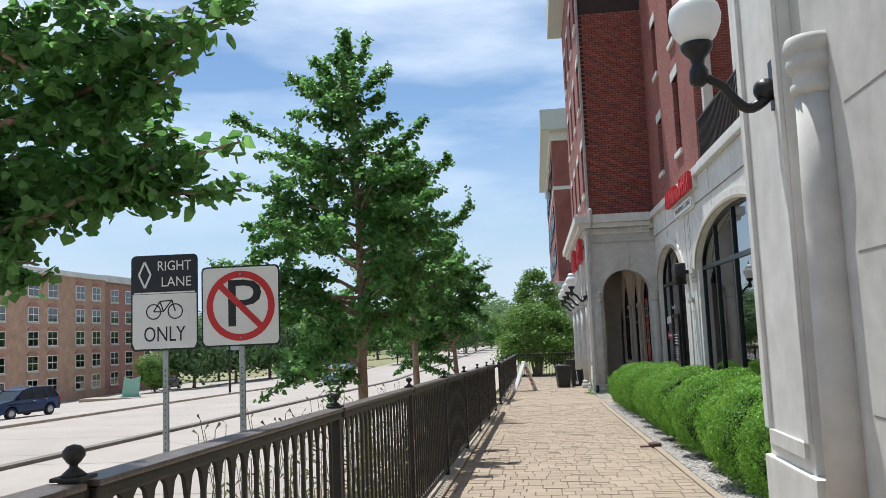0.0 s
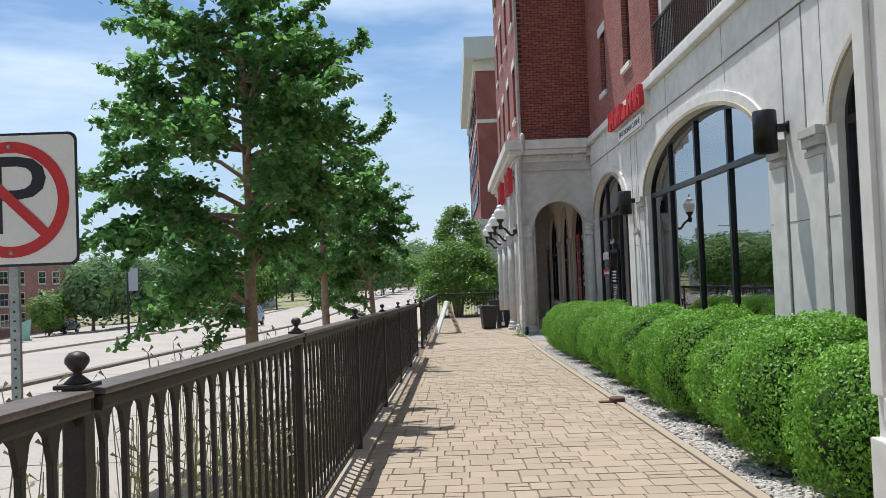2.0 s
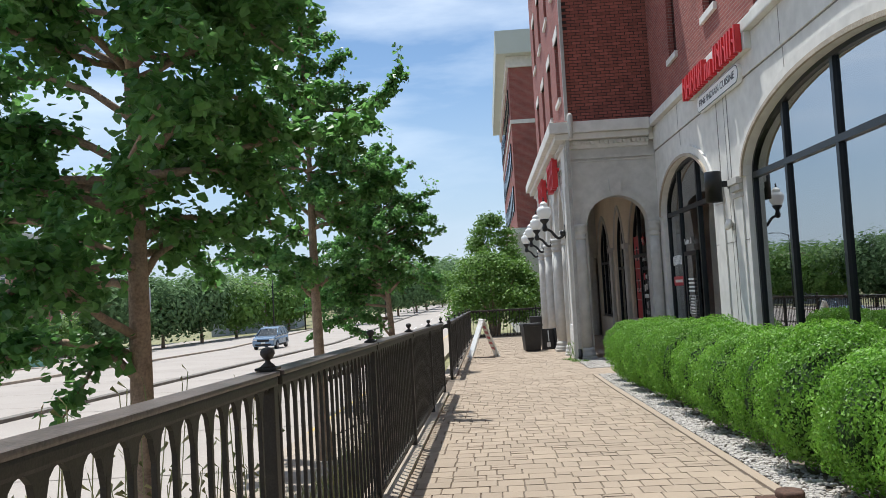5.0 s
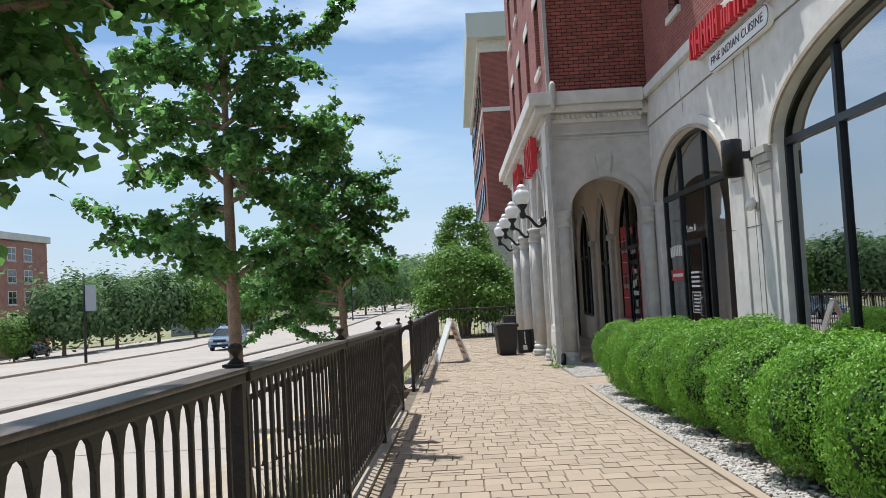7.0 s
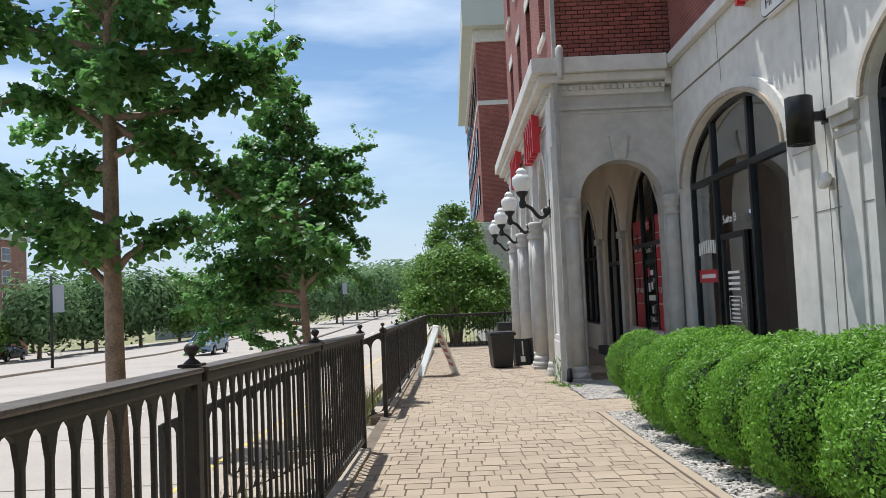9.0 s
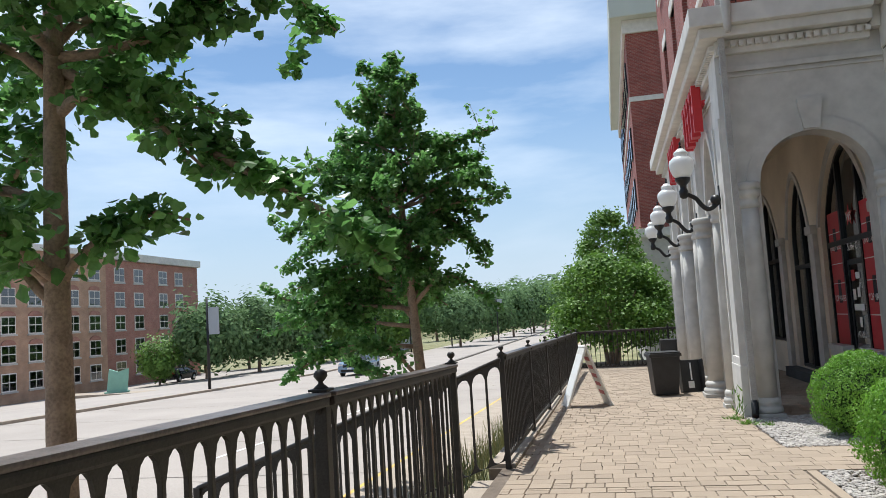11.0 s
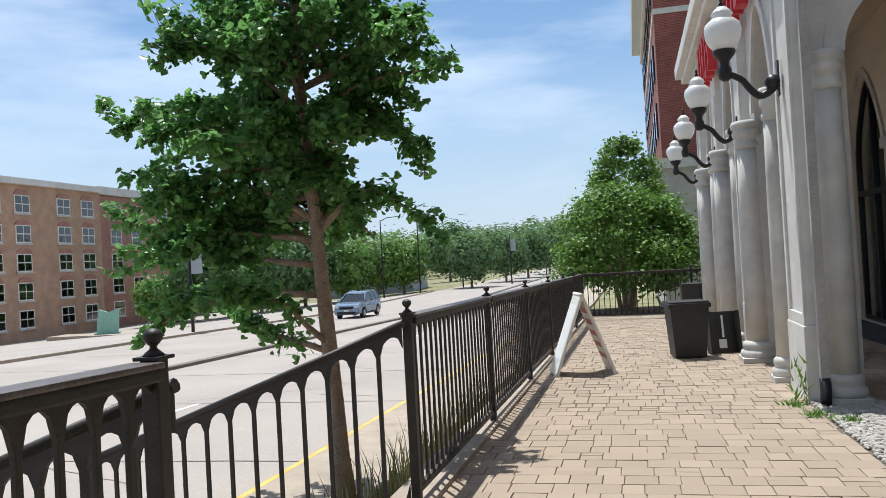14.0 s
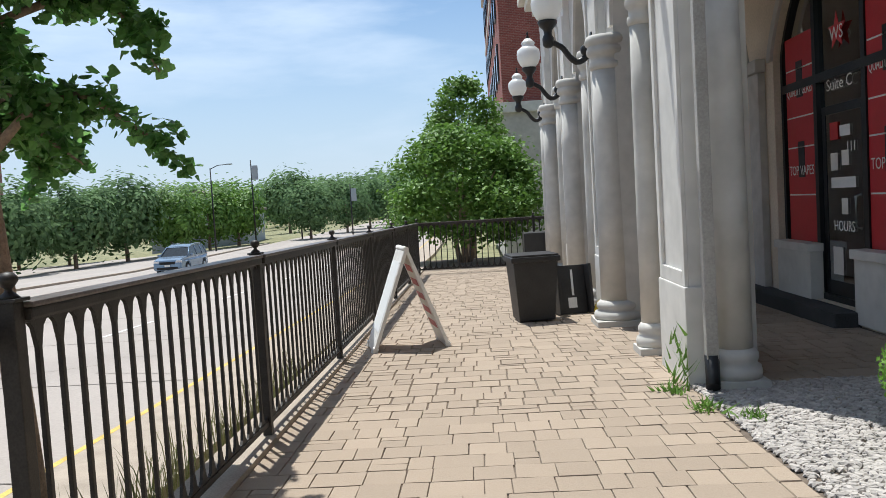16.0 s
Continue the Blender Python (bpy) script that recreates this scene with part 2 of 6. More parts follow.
def box(bm, x0, x1, y0, y1, z0, z1, bevel=0.0, m=None):
    r = bmesh.ops.create_cube(bm, size=1.0)
    vs = r["verts"]
    for v in vs:
        v.co = Vector((x0 + (v.co.x + 0.5) * (x1 - x0), y0 + (v.co.y + 0.5) * (y1 - y0), z0 + (v.co.z + 0.5) * (z1 - z0)))
    if bevel:
        es = list({e for v in vs for e in v.link_edges})
        r = bmesh.ops.bevel(bm, geom=es, offset=bevel, segments=2, affect="EDGES", profile=0.7)
        vs = list({v for f in r["faces"] for v in f.verts} | {v for v in vs if v.is_valid})
    if m is not None:
        bmesh.ops.transform(bm, matrix=m, verts=[v for v in vs if v.is_valid])
    return bm


def boxbm(*a, **k):
    return box(bmesh.new(), *a, **k)


def lathe(bm, profile, seg=20, m=None):
    """A turned body from (radius, height) pairs."""
    rings = []
    for r, z in profile:
        rings.append([bm.verts.new((r * math.cos(2 * math.pi * i / seg), r * math.sin(2 * math.pi * i / seg), z)) for i in range(seg)])
    for a, b in zip(rings, rings[1:]):
        for i in range(seg):
            f = bm.faces.new((a[i], a[(i + 1) % seg], b[(i + 1) % seg], b[i]))
            f.smooth = True
    bm.faces.new(rings[0][::-1])
    bm.faces.new(rings[-1])
    if m is not None:
        bmesh.ops.transform(bm, matrix=m, verts=[v for r in rings for v in r])
    return bm


def tube(bm, pts, radii, seg=10):
    """A round bar along points."""
    pts = [Vector(p) for p in pts]
    radii = radii if isinstance(radii, (list, tuple)) else [radii] * len(pts)
    rings = []
    for i, p in enumerate(pts):
        d = (pts[min(i + 1, len(pts) - 1)] - pts[max(i - 1, 0)]).normalized()
        q = d.to_track_quat("Z", "X")
        rings.append([bm.verts.new(p + q @ Vector((radii[i] * math.cos(2 * math.pi * k / seg), radii[i] * math.sin(2 * math.pi * k / seg), 0))) for k in range(seg)])
    for a, b in zip(rings, rings[1:]):
        for k in range(seg):
            f = bm.faces.new((a[k], a[(k + 1) % seg], b[(k + 1) % seg], b[k]))
            f.smooth = True
    bm.faces.new(rings[0][::-1])
    bm.faces.new(rings[-1])
    return bm


def prism(bm, outline, d0, d1, m=None):
    """A plate: outline of (u, v) pairs, counter-clockwise, pushed from depth d0 to d1. Local axes u, v, depth."""
    a = [bm.verts.new((u, v, d0)) for u, v in outline]
    b = [bm.verts.new((u, v, d1)) for u, v in outline]
    k = len(a)
    bm.faces.new(a[::-1])
    bm.faces.new(b)
    for i in range(k):
        bm.faces.new((a[i], a[(i + 1) % k], b[(i + 1) % k], b[i]))
    if m is not None:
        bmesh.ops.transform(bm, matrix=m, verts=a + b)
    return bm


# planes: local u, v, depth -> world; depth grows out of the wall towards the viewer
def on_west(x, y0=0.0, z0=0.0):
    """A wall that faces -x: u runs along -y seen from outside, so u = -(y)."""
    return Matrix(((0, 0, -1, x), (-1, 0, 0, y0), (0, 1, 0, z0), (0, 0, 0, 1)))


def on_south(y, x0=0.0, z0=0.0):
    """A wall that faces -y: u = x."""
    return Matrix(((1, 0, 0, x0), (0, 0, -1, y), (0, 1, 0, z0), (0, 0, 0, 1)))


def arch_at(op, u):
    a, b, sill, spring, crown, kind = op
    s = min(1.0, abs((u - (a + b) / 2) / ((b - a) / 2)))
    if kind == "point":
        return spring + (crown - spring) * (1 - s ** 1.7) ** 0.75
    return spring + (crown - spring) * math.sqrt(max(0.0, 1 - s * s))


def arch_us(op, k=20):
    a, b = op[0], op[1]
    return [(a + b) / 2 - (b - a) / 2 * math.cos(math.pi * i / k) for i in range(k + 1)]


def arch_wall(u0, u1, z0, z1, openings, thick, m):
    """A wall plate in local u, v with arched openings right through it."""
    bm = bmesh.new()
    cuts = {u0, u1}
    for op in openings:
        cuts.update(arch_us(op))
    cuts = sorted(cuts)

    def quad(ps):
        bm.faces.new([bm.verts.new(p) for p in ps])

    def sheet(a, b, la, lb, ha, hb):
        quad(((a, la, 0), (b, lb, 0), (b, hb, 0), (a, ha, 0)))
        quad(((b, lb, -thick), (a, la, -thick), (a, ha, -thick), (b, hb, -thick)))

    for a, b in zip(cuts, cuts[1:]):
        if b - a < 1e-6:
            continue
        op = next((o for o in openings if o[0] - 1e-6 <= a and b <= o[1] + 1e-6), None)
        if op is None:
            sheet(a, b, z0, z0, z1, z1)
        else:
            sheet(a, b, arch_at(op, a), arch_at(op, b), z1, z1)
            quad(((a, arch_at(op, a), -thick), (b, arch_at(op, b), -thick), (b, arch_at(op, b), 0), (a, arch_at(op, a), 0)))
            if op[2] > z0 + 1e-3:
                sheet(a, b, z0, z0, op[2], op[2])
                quad(((a, op[2], 0), (b, op[2], 0), (b, op[2], -thick), (a, op[2], -thick)))
    for op in openings:
        for u, s in ((op[0], 1), (op[1], -1)):
            p = [(u, op[2], 0), (u, op[2], -thick), (u, op[3], -thick), (u, op[3], 0)]
            quad(p if s > 0 else p[::-1])
    for u, s in ((u0, 1), (u1, -1)):
        p = [(u, z0, -thick), (u, z0, 0), (u, z1, 0), (u, z1, -thick)]
        quad(p if s > 0 else p[::-1])
    quad(((u0, z1, 0), (u1, z1, 0), (u1, z1, -thick), (u0, z1, -thick)))
    bmesh.ops.remove_doubles(bm, verts=bm.verts, dist=1e-4)
    bmesh.ops.transform(bm, matrix=m, verts=bm.verts)
    return bm


def arch_band(op, width, d0, d1, m, legs=0.0):
    """A moulding that follows an arch, on its outside; legs: how far it runs down the jambs."""
    bm = bmesh.new()
    c, h, hw = (op[0] + op[1]) / 2, op[4] - op[3], (op[1] - op[0]) / 2
    inner = [(u, arch_at(op, u)) for u in arch_us(op, 28)]
    k = 1 + width / hw
    kh = (h + width) / h
    outer = [(c + (u - c) * k, op[3] + (v - op[3]) * kh) for u, v in inner]
    if legs:
        inner = [(op[0], op[3] - legs)] + inner + [(op[1], op[3] - legs)]
        outer = [(op[0] - width, op[3] - legs)] + outer + [(op[1] + width, op[3] - legs)]
    for i in range(len(inner) - 1):
        prism(bm, [inner[i], inner[i + 1], outer[i + 1], outer[i]][::-1], d0, d1)
    bmesh.ops.remove_doubles(bm, verts=bm.verts, dist=1e-4)
    bmesh.ops.transform(bm, matrix=m, verts=bm.verts)
    return bm


def lettering(text, size, depth, m, width=None):
    """Letters as a mesh: middle of the line at the origin of m, u to the right, v up."""
    cu = bpy.data.curves.new("letters", "FONT")
    cu.body, cu.size, cu.extrude, cu.align_x, cu.align_y = text, size, depth, "CENTER", "CENTER"
    cu.resolution_u = 3
    tmp = bpy.data.objects.new("letters", cu)
    me = bpy.data.meshes.new_from_object(tmp)
    bpy.data.objects.remove(tmp)
    bpy.data.curves.remove(cu)
    bm = bmesh.new()
    bm.from_mesh(me)
    bpy.data.meshes.remove(me)
    if width:
        xs = [v.co.x for v in bm.verts]
        k = width / (max(xs) - min(xs))
        for v in bm.verts:
            v.co.x *= k
    bmesh.ops.transform(bm, matrix=m, verts=bm.verts)
    return bm


def leaf_mesh(name, centres, normals, sizes, material, rng, fan=True):
    """Many small leaves, each a bent blade of its own."""
    n = len(centres)
    c = np.asarray(centres, float)
    nrm = np.asarray(normals, float)
    nrm /= np.linalg.norm(nrm, axis=1)[:, None] + 1e-9
    t = rng.normal(size=(n, 3))
    t -= (t * nrm).sum(1)[:, None] * nrm
    t /= np.linalg.norm(t, axis=1)[:, None] + 1e-9
    b = np.cross(nrm, t)
    s = np.asarray(sizes, float)[:, None]
    if fan:
        shape = ((0, -0.5, 0.0), (0.42, -0.1, 0.06), (0.58, 0.2, 0.12), (0.34, 0.46, 0.05), (0.05, 0.40, -0.03), (-0.30, 0.50, 0.05), (-0.58, 0.2, 0.12), (-0.42, -0.1, 0.06))
    else:
        shape = ((0, -0.6, 0), (0.34, 0, 0.08), (0, 0.6, 0), (-0.34, 0, 0.08))
    k = len(shape)
    v = np.stack([c + s * (p[0] * t + p[1] * b + p[2] * nrm) for p in shape], 1).reshape(-1, 3)
    f = np.arange(n * k).reshape(-1, k)
    me = bpy.data.meshes.new(name)
    me.from_pydata(v.tolist(), [], f.tolist())
    me.materials.append(material)
    return me


# setting ------------------------------------------------------------------
def land():
    bm = bmesh.new()
    xs = [-900, -300, -120, -65, -60, -40, -30, -22.5, -14, -8, -3.4, -1.46, 20, 60, 300, 900]
    ys = [-600, -120, -30, -10, 0, 10, 20, 30, 40, 60, 75, 120, 250, 500, 900]
    vs = {}
    for x in xs:
        for y in ys:
            rise = 14 * max(0, (y - 250) / 650) + 10 * max(0, (-x - 120) / 780)
            vs[x, y] = bm.verts.new((x, y, H(x, y) - 0.05 + rise))
    for x0, x1 in zip(xs, xs[1:]):
        for y0, y1 in zip(ys, ys[1:]):
            bm.faces.new((vs[x0, y0], vs[x1, y0], vs[x1, y1], vs[x0, y1]))
    return solid("ground", bm, GRASSG, "dry grass and bare ground reaching the horizon", "ground")


def strip(name, x0, x1, y0, y1, lift, material, label, category, thick=0.06, hfun=H):
    """A sheet of road or kerb that follows the slope."""
    bm = bmesh.new()
    ys = [y0] + [y for y in (-30, 0, STAIR0, 30, 60, 75) if y0 < y < y1] + [y1]
    rows = []
    for y in ys:
        za, zb = ((G(y), G(y)) if hfun is G else (H(x0, y), H(x1, y)))
        za, zb = za + lift, zb + lift
        rows.append([bm.verts.new(p) for p in ((x0, y, za - thick), (x0, y, za), (x1, y, zb), (x1, y, zb - thick))])
    for a, b in zip(rows, rows[1:]):
        for i in range(3):
            bm.faces.new((a[i], b[i], b[i + 1], a[i + 1]))
    bm.faces.new(rows[0])
    bm.faces.new(rows[-1][::-1])
    bmesh.ops.recalc_face_normals(bm, faces=bm.faces)
    return solid(name, bm, material, label, category)


FENCE_X, FENCE_TURN, EDGE_X, WALL_X, FRONT_X = -1.30, -0.17, 1.86, 4.30, 2.00
NORTH_Y, SOUTH_Y, END_Y = 7.15, 28.9, 41.2
ENTRY0, ENTRY1 = 24.5, 26.0
land()
strip("road", -13.3, -4.0, -60, 400, 0.0, ROAD, "pale sunlit concrete street", "road")
strip("road_far_side", -22.5, -13.8, -60, 400, 0.0, ROAD, "pale concrete lanes beyond the median kerb", "road")
strip("parking_lot", -65, -23.0, -40, 110, 0.0, LOT, "pale concrete parking lot", "parking lot")
strip("kerb_median", -13.65, -13.3, -60, 400, 0.10, ASPH, "dark low median kerb", "kerb", 0.16)
strip("kerb_lot", -23.0, -22.5, -60, 110, 0.12, KERB, "concrete kerb along the lot", "kerb", 0.18)
strip("pavement_street", -3.75, -2.55, -60, 200, 0.13, KERB, "concrete pavement beside the street", "pavement", 0.2)
strip("kerb_street", -4.0, -3.75, -60, 23.0, 0.13, KERB, "pale concrete street kerb", "kerb", 0.2)
strip("kerb_yellow", -4.0, -3.92, 23.0, 200, 0.13, YELLOW, "faded yellow painted kerb edge", "kerb", 0.2)
strip("kerb_top", -3.92, -3.75, 23.0, 200, 0.128, KERB, "pale concrete top of the street kerb", "kerb", 0.2)
for y in range(-40, 200, 9):
    strip("road_line", -8.68, -8.58, y, y + 3.0, 0.006, WHITEP, "worn white lane dash", "road marking", 0.004)

# raised walk: retaining wall, sand bed under the pavers
def bed():
    bm = bmesh.new()
    for y0, y1 in ((-12, STAIR0), (STAIR0, STAIR1), (STAIR1, 48)):
        x0 = -1.45 if y0 != STAIR0 else -1.30
        vs = [bm.verts.new((x, y, z)) for y in (y0, y1) for x, z in ((x0, -3.2), (x0, G(y) - 0.012), (14.0, G(y) - 0.012), (14.0, -3.2))]
        for i in range(3):
            bm.faces.new((vs[i], vs[i + 4], vs[i + 5], vs[i + 1]))
        bm.faces.new((vs[0], vs[1], vs[2], vs[3]))
        bm.faces.new((vs[7], vs[6], vs[5], vs[4]))
    bmesh.ops.recalc_face_normals(bm, faces=bm.faces)
    return solid("floor_walk_bed", bm, SAND, "sand bed and base of the raised brick walk", "walk")


bed()
for y0, y1 in ((-12, STAIR0 - 0.05), (STAIR1 + 0.05, 47)):
    strip("kerb_walk", -1.46, -1.15, y0, y1, 0.035, KERB, "concrete edging under the iron fence", "kerb", 0.9, G)
strip("kerb_bed", EDGE_X - 0.09, EDGE_X, -12, ENTRY0, 0.012, PAVER, "soldier course along the planting bed", "edging", 0.1, G)


# facade with the big arched windows
def U(y0, y1, sill, spring, crown, kind="round"):
    return (-y1, -y0, sill, spring, crown, kind)


W0, W1, W2 = U(8.3, 12.4, -0.05, 2.95, 4.05), U(14.5, 21.7, -0.05, 2.95, 4.13), U(23.8, 28.4, -0.55, 2.85, 3.98)
wall_w = solid("wall_facade", arch_wall(-SOUTH_Y, -NORTH_Y + 1.0, -1.2, 5.48, (W2, W1, W0), 0.42, on_west(WALL_X)), STONE_W,
               "pale painted stone shopfront wall with arched windows", "wall")
for op in (W0, W1, W2):
    part("archivolt", arch_band(op, 0.24, 0.0, 0.05, on_west(WALL_X), 0.0), STONE_W, wall_w)
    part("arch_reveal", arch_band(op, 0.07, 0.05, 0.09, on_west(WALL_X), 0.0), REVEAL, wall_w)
for y in (12.95, 14.1, 22.15, 23.3):
    bm = bmesh.new()
    for k, (a, b, d) in enumerate(((2.62, 2.70, 0.05), (2.74, 2.86, 0.08), (2.86, 2.98, 0.12))):
        box(bm, WALL_X - d, WALL_X, y - 0.26, y + 0.26, a, b, 0.012)
    part("pilaster_capital", bm, STONE, wall_w)
    part("pilaster", boxbm(WALL_X - 0.03, WALL_X, y - 0.22, y + 0.22, G(y) - 0.1, 2.62, 0.008), STONE_W, wall_w)
part("string_course", boxbm(WALL_X - 0.16, WALL_X, NORTH_Y, SOUTH_Y - 0.16, 5.27, 5.48, 0.03), STONE_W, wall_w)
part("frieze", boxbm(WALL_X - 0.03, WALL_X, NORTH_Y, SOUTH_Y - 0.05, 4.64, 5.265, 0.006), STONE_W, wall_w)
part("shadow_gap", boxbm(WALL_X - 0.006, WALL_X, NORTH_Y, SOUTH_Y - 0.05, 4.618, 4.638, 0.001), JOINT, wall_w)
for y in (9.2, 12.7, 16.1, 19.6, 22.7, 26.1):
    part("wall_joint", boxbm(WALL_X - 0.034, WALL_X, y - 0.006, y + 0.006, 4.65, 5.26), JOINT, wall_w)
    part("wall_joint", boxbm(WALL_X - 0.004, WALL_X + 0.01, y - 0.006, y + 0.006, 4.30 if y not in (12.7, 22.7) else G(y), 4.615), JOINT, wall_w)


for y0, y1 in ((12.42, 14.48), (21.72, 23.78)):
    part("wall_joint", boxbm(WALL_X - 0.004, WALL_X + 0.01, y0, y1, 1.84, 1.852), JOINT, wall_w)
    for y in (y0 + 0.78, y1 - 0.62):
        part("wall_groove", boxbm(WALL_X - 0.004, WALL_X + 0.01, y - 0.018, y + 0.018, G(y) - 0.1, 4.61), JOINT, wall_w)


def arched_window(name, op, label, verts, transom, fine=False, wall_at=WALL_X, depth=0.15, door=None):
    """A black metal window in an arch; verts: where its mullions stand, as fractions."""
    w = tagged(thing(name, label, "window", kind="structure"))
    m = on_west(wall_at + depth)
    a, b, sill, spring, crown, kind = op
    inner = (a + 0.07, b - 0.07, sill + 0.07, spring, crown - 0.07, kind)
    ring = [(a, sill)] + [(u, arch_at(op, u)) for u in arch_us(op, 24)] + [(b, sill)]
    rin = [(a + 0.07, sill + 0.07)] + [(u, arch_at(inner, u)) for u in arch_us(inner, 24)] + [(b - 0.07, sill + 0.07)]
    bm = bmesh.new()
    for i in range(len(ring) - 1):
        prism(bm, [ring[i], rin[i], rin[i + 1], ring[i + 1]], -0.05, 0.05)
    prism(bm, [ring[-1], rin[-1], rin[0], ring[0]], -0.05, 0.05)
    bmesh.ops.transform(bm, matrix=m, verts=bm.verts)
    part("window_frame", bm, FRAME, w)
    us = [a + (b - a) * f for f in verts]
    for u in us:
        part("mullion", prism(bmesh.new(), [(u - 0.045, sill + 0.05), (u + 0.045, sill + 0.05), (u + 0.045, arch_at(inner, u)), (u - 0.045, arch_at(inner, u))], -0.045, 0.055, m), FRAME, w)
    part("transom", prism(bmesh.new(), [(a + 0.05, transom - 0.05), (b - 0.05, transom - 0.05), (b - 0.05, transom + 0.05), (a + 0.05, transom + 0.05)], -0.04, 0.06, m), FRAME, w)
    edges = [a + 0.05] + us + [b - 0.05]
    for u0, u1 in zip(edges, edges[1:]):
        part("pane", prism(bmesh.new(), [(u0, sill + 0.05), (u1, sill + 0.05), (u1, transom), (u0, transom)], -0.004, 0.004, m), GLASS, w)
        seg = [u0 + (u1 - u0) * i / 8 for i in range(9)]
        top = [(u, max(transom + 0.01, arch_at(inner, u) + 0.02)) for u in seg]
        part("pane", prism(bmesh.new(), [(u0, transom), (u1, transom)] + top[::-1], -0.004, 0.004, m), GLASS, w)
    return w


def fr(op, ys):
    return [(-y - op[0]) / (op[1] - op[0]) for y in sorted(ys, reverse=True)]


arched_window("window_1", W1, "wide black-framed arched shop window reflecting the sky", fr(W1, (16.45, 18.25, 20.1)), 2.95)
arched_window("window_2", W2, "black-framed arched shop entrance with a glazed door", fr(W2, (25.4, 27.1)), 2.85)
arched_window("window_3", W0, "black-framed arched window in deep shade", fr(W0, (9.6, 11.1)), 2.95)
# added room behind the glass, its lack of light put into the colour
solid("wall_shop_back", boxbm(9.5, 9.7, 4, 41.2, -1.2, 5.6), DARK, "shop back wall, coloured dark for an unlit room", "wall")
solid("ceiling_shop", boxbm(4.75, 9.5, 4, 41.2, 4.6, 4.8), DARK, "shop ceiling, coloured dark for an unlit room", "ceiling")
solid("floor_shop", boxbm(4.73, 9.5, 4, 41.2, -0.9, -0.62), DARK, "shop floor, coloured dark for an unlit room", "floor")
for y in (13.2, 22.8):
    solid("wall_shop_partition", boxbm(4.75, 9.5, y, y + 0.15, -0.6, 4.6), BLIND, "grey partition between shops", "wall")


# brick upper storeys
def upper_window(y, z0, z1, w, x):
    o = thing("window_upper", "narrow sash window with a white lintel in brick", "window", kind="structure")
    part("lintel", boxbm(x - 0.03, x + 0.08, y - w / 2 - 0.12, y + w / 2 + 0.12, z1, z1 + 0.28, 0.01), STONE_W, o)
    part("window_sill", boxbm(x - 0.07, x + 0.08, y - w / 2 - 0.08, y + w / 2 + 0.08, z0 - 0.14, z0, 0.01), STONE_W, o)
    part("window_frame", boxbm(x + 0.13, x + 0.17, y - w / 2, y + w / 2, z0, z1), FRAME, o)
    part("pane", boxbm(x + 0.115, x + 0.13, y - w / 2 + 0.06, y + w / 2 - 0.06, z0 + 0.06, (z0 + z1) / 2 - 0.03), PANE, o)
    part("pane", boxbm(x + 0.115, x + 0.13, y - w / 2 + 0.06, y + w / 2 - 0.06, (z0 + z1) / 2 + 0.03, z1 - 0.06), PANE, o)
    return o


def pierced(name, x, y0, y1, z0, z1, holes, label, thick=0.35):
    """A brick wall that faces west with square holes (y, half width, z0, z1)."""
    ops = [(-y - w / 2, -y + w / 2, a, b, b + 0.0001, "round") for y, w, a, b in holes]
    bm = bmesh.new()
    cuts_u = sorted({-y1, -y0} | {v for o in ops for v in o[:2]})
    cuts_z = sorted({z0, z1} | {v for o in ops for v in o[2:4]})
    for a, b in zip(cuts_u, cuts_u[1:]):
        for c, d in zip(cuts_z, cuts_z[1:]):
            if not any(o[0] <= a + 1e-6 and b <= o[1] + 1e-6 and o[2] <= c + 1e-6 and d <= o[3] + 1e-6 for o in ops):
                prism(bm, [(a, c), (b, c), (b, d), (a, d)], -thick, 0)
    bmesh.ops.transform(bm, matrix=on_west(x), verts=bm.verts)
    return solid(name, bm, BRICK, label, "wall")


UP = [(26.3, 0.75, 6.45, 8.15), (23.2, 0.85, 6.45, 8.6), (26.3, 0.75, 9.7, 11.4), (23.2, 0.85, 9.7, 11.9)]
pierced("wall_brick_recess", WALL_X + 0.02, 21.0, SOUTH_Y, 5.48, 17.2, UP, "red brick upper wall with narrow windows")
for y, w, a, b in UP:
    upper_window(y, a, b, w, WALL_X + 0.02)
pierced("wall_brick_near", WALL_X + 2.2, NORTH_Y, 21.0, 5.48, 17.2, [], "shaded wall at the back of the balconies")
solid("wall_brick_balcony_side", boxbm(WALL_X + 0.02, WALL_X + 2.2, 20.75, 21.0, 5.48, 17.2), BRICK, "brick return beside the balcony", "wall")
solid("floor_balcony", boxbm(WALL_X - 0.05, WALL_X + 2.2, NORTH_Y, 20.75, 5.49, 5.60), STONE_W, "pale balcony floor over the shopfront", "floor")
BW = 29.1
UPF = [(y, 1.0, z, z + 1.8) for z in (6.6, 9.9, 13.2) for y in (30.9, 33.7, 36.5, 39.3)]
pierced("wall_brick_pavilion", 2.08, BW, 41.2, 5.50, 17.2, UPF, "red brick west wall above the arcade")
for y, w, a, b in UPF:
    upper_window(y, a, b, w, 2.08)
solid("wall_brick_south", boxbm(2.09, WALL_X + 0.3, BW - 0.012, BW - 0.002, 5.50, 17.0), MORTAR, "red brick south wall above the arcade", "wall")
solid("trim_eave", boxbm(1.35, 16, BW - 0.7, 41.8, 16.9, 18.0, 0.05), TEALC, "deep pale eave at the top of the brick block", "eave")
solid("roof_block", boxbm(WALL_X + 0.3, 16, NORTH_Y, BW + 0.3, 17.2, 17.5), TEALC, "flat roof edge", "roof")
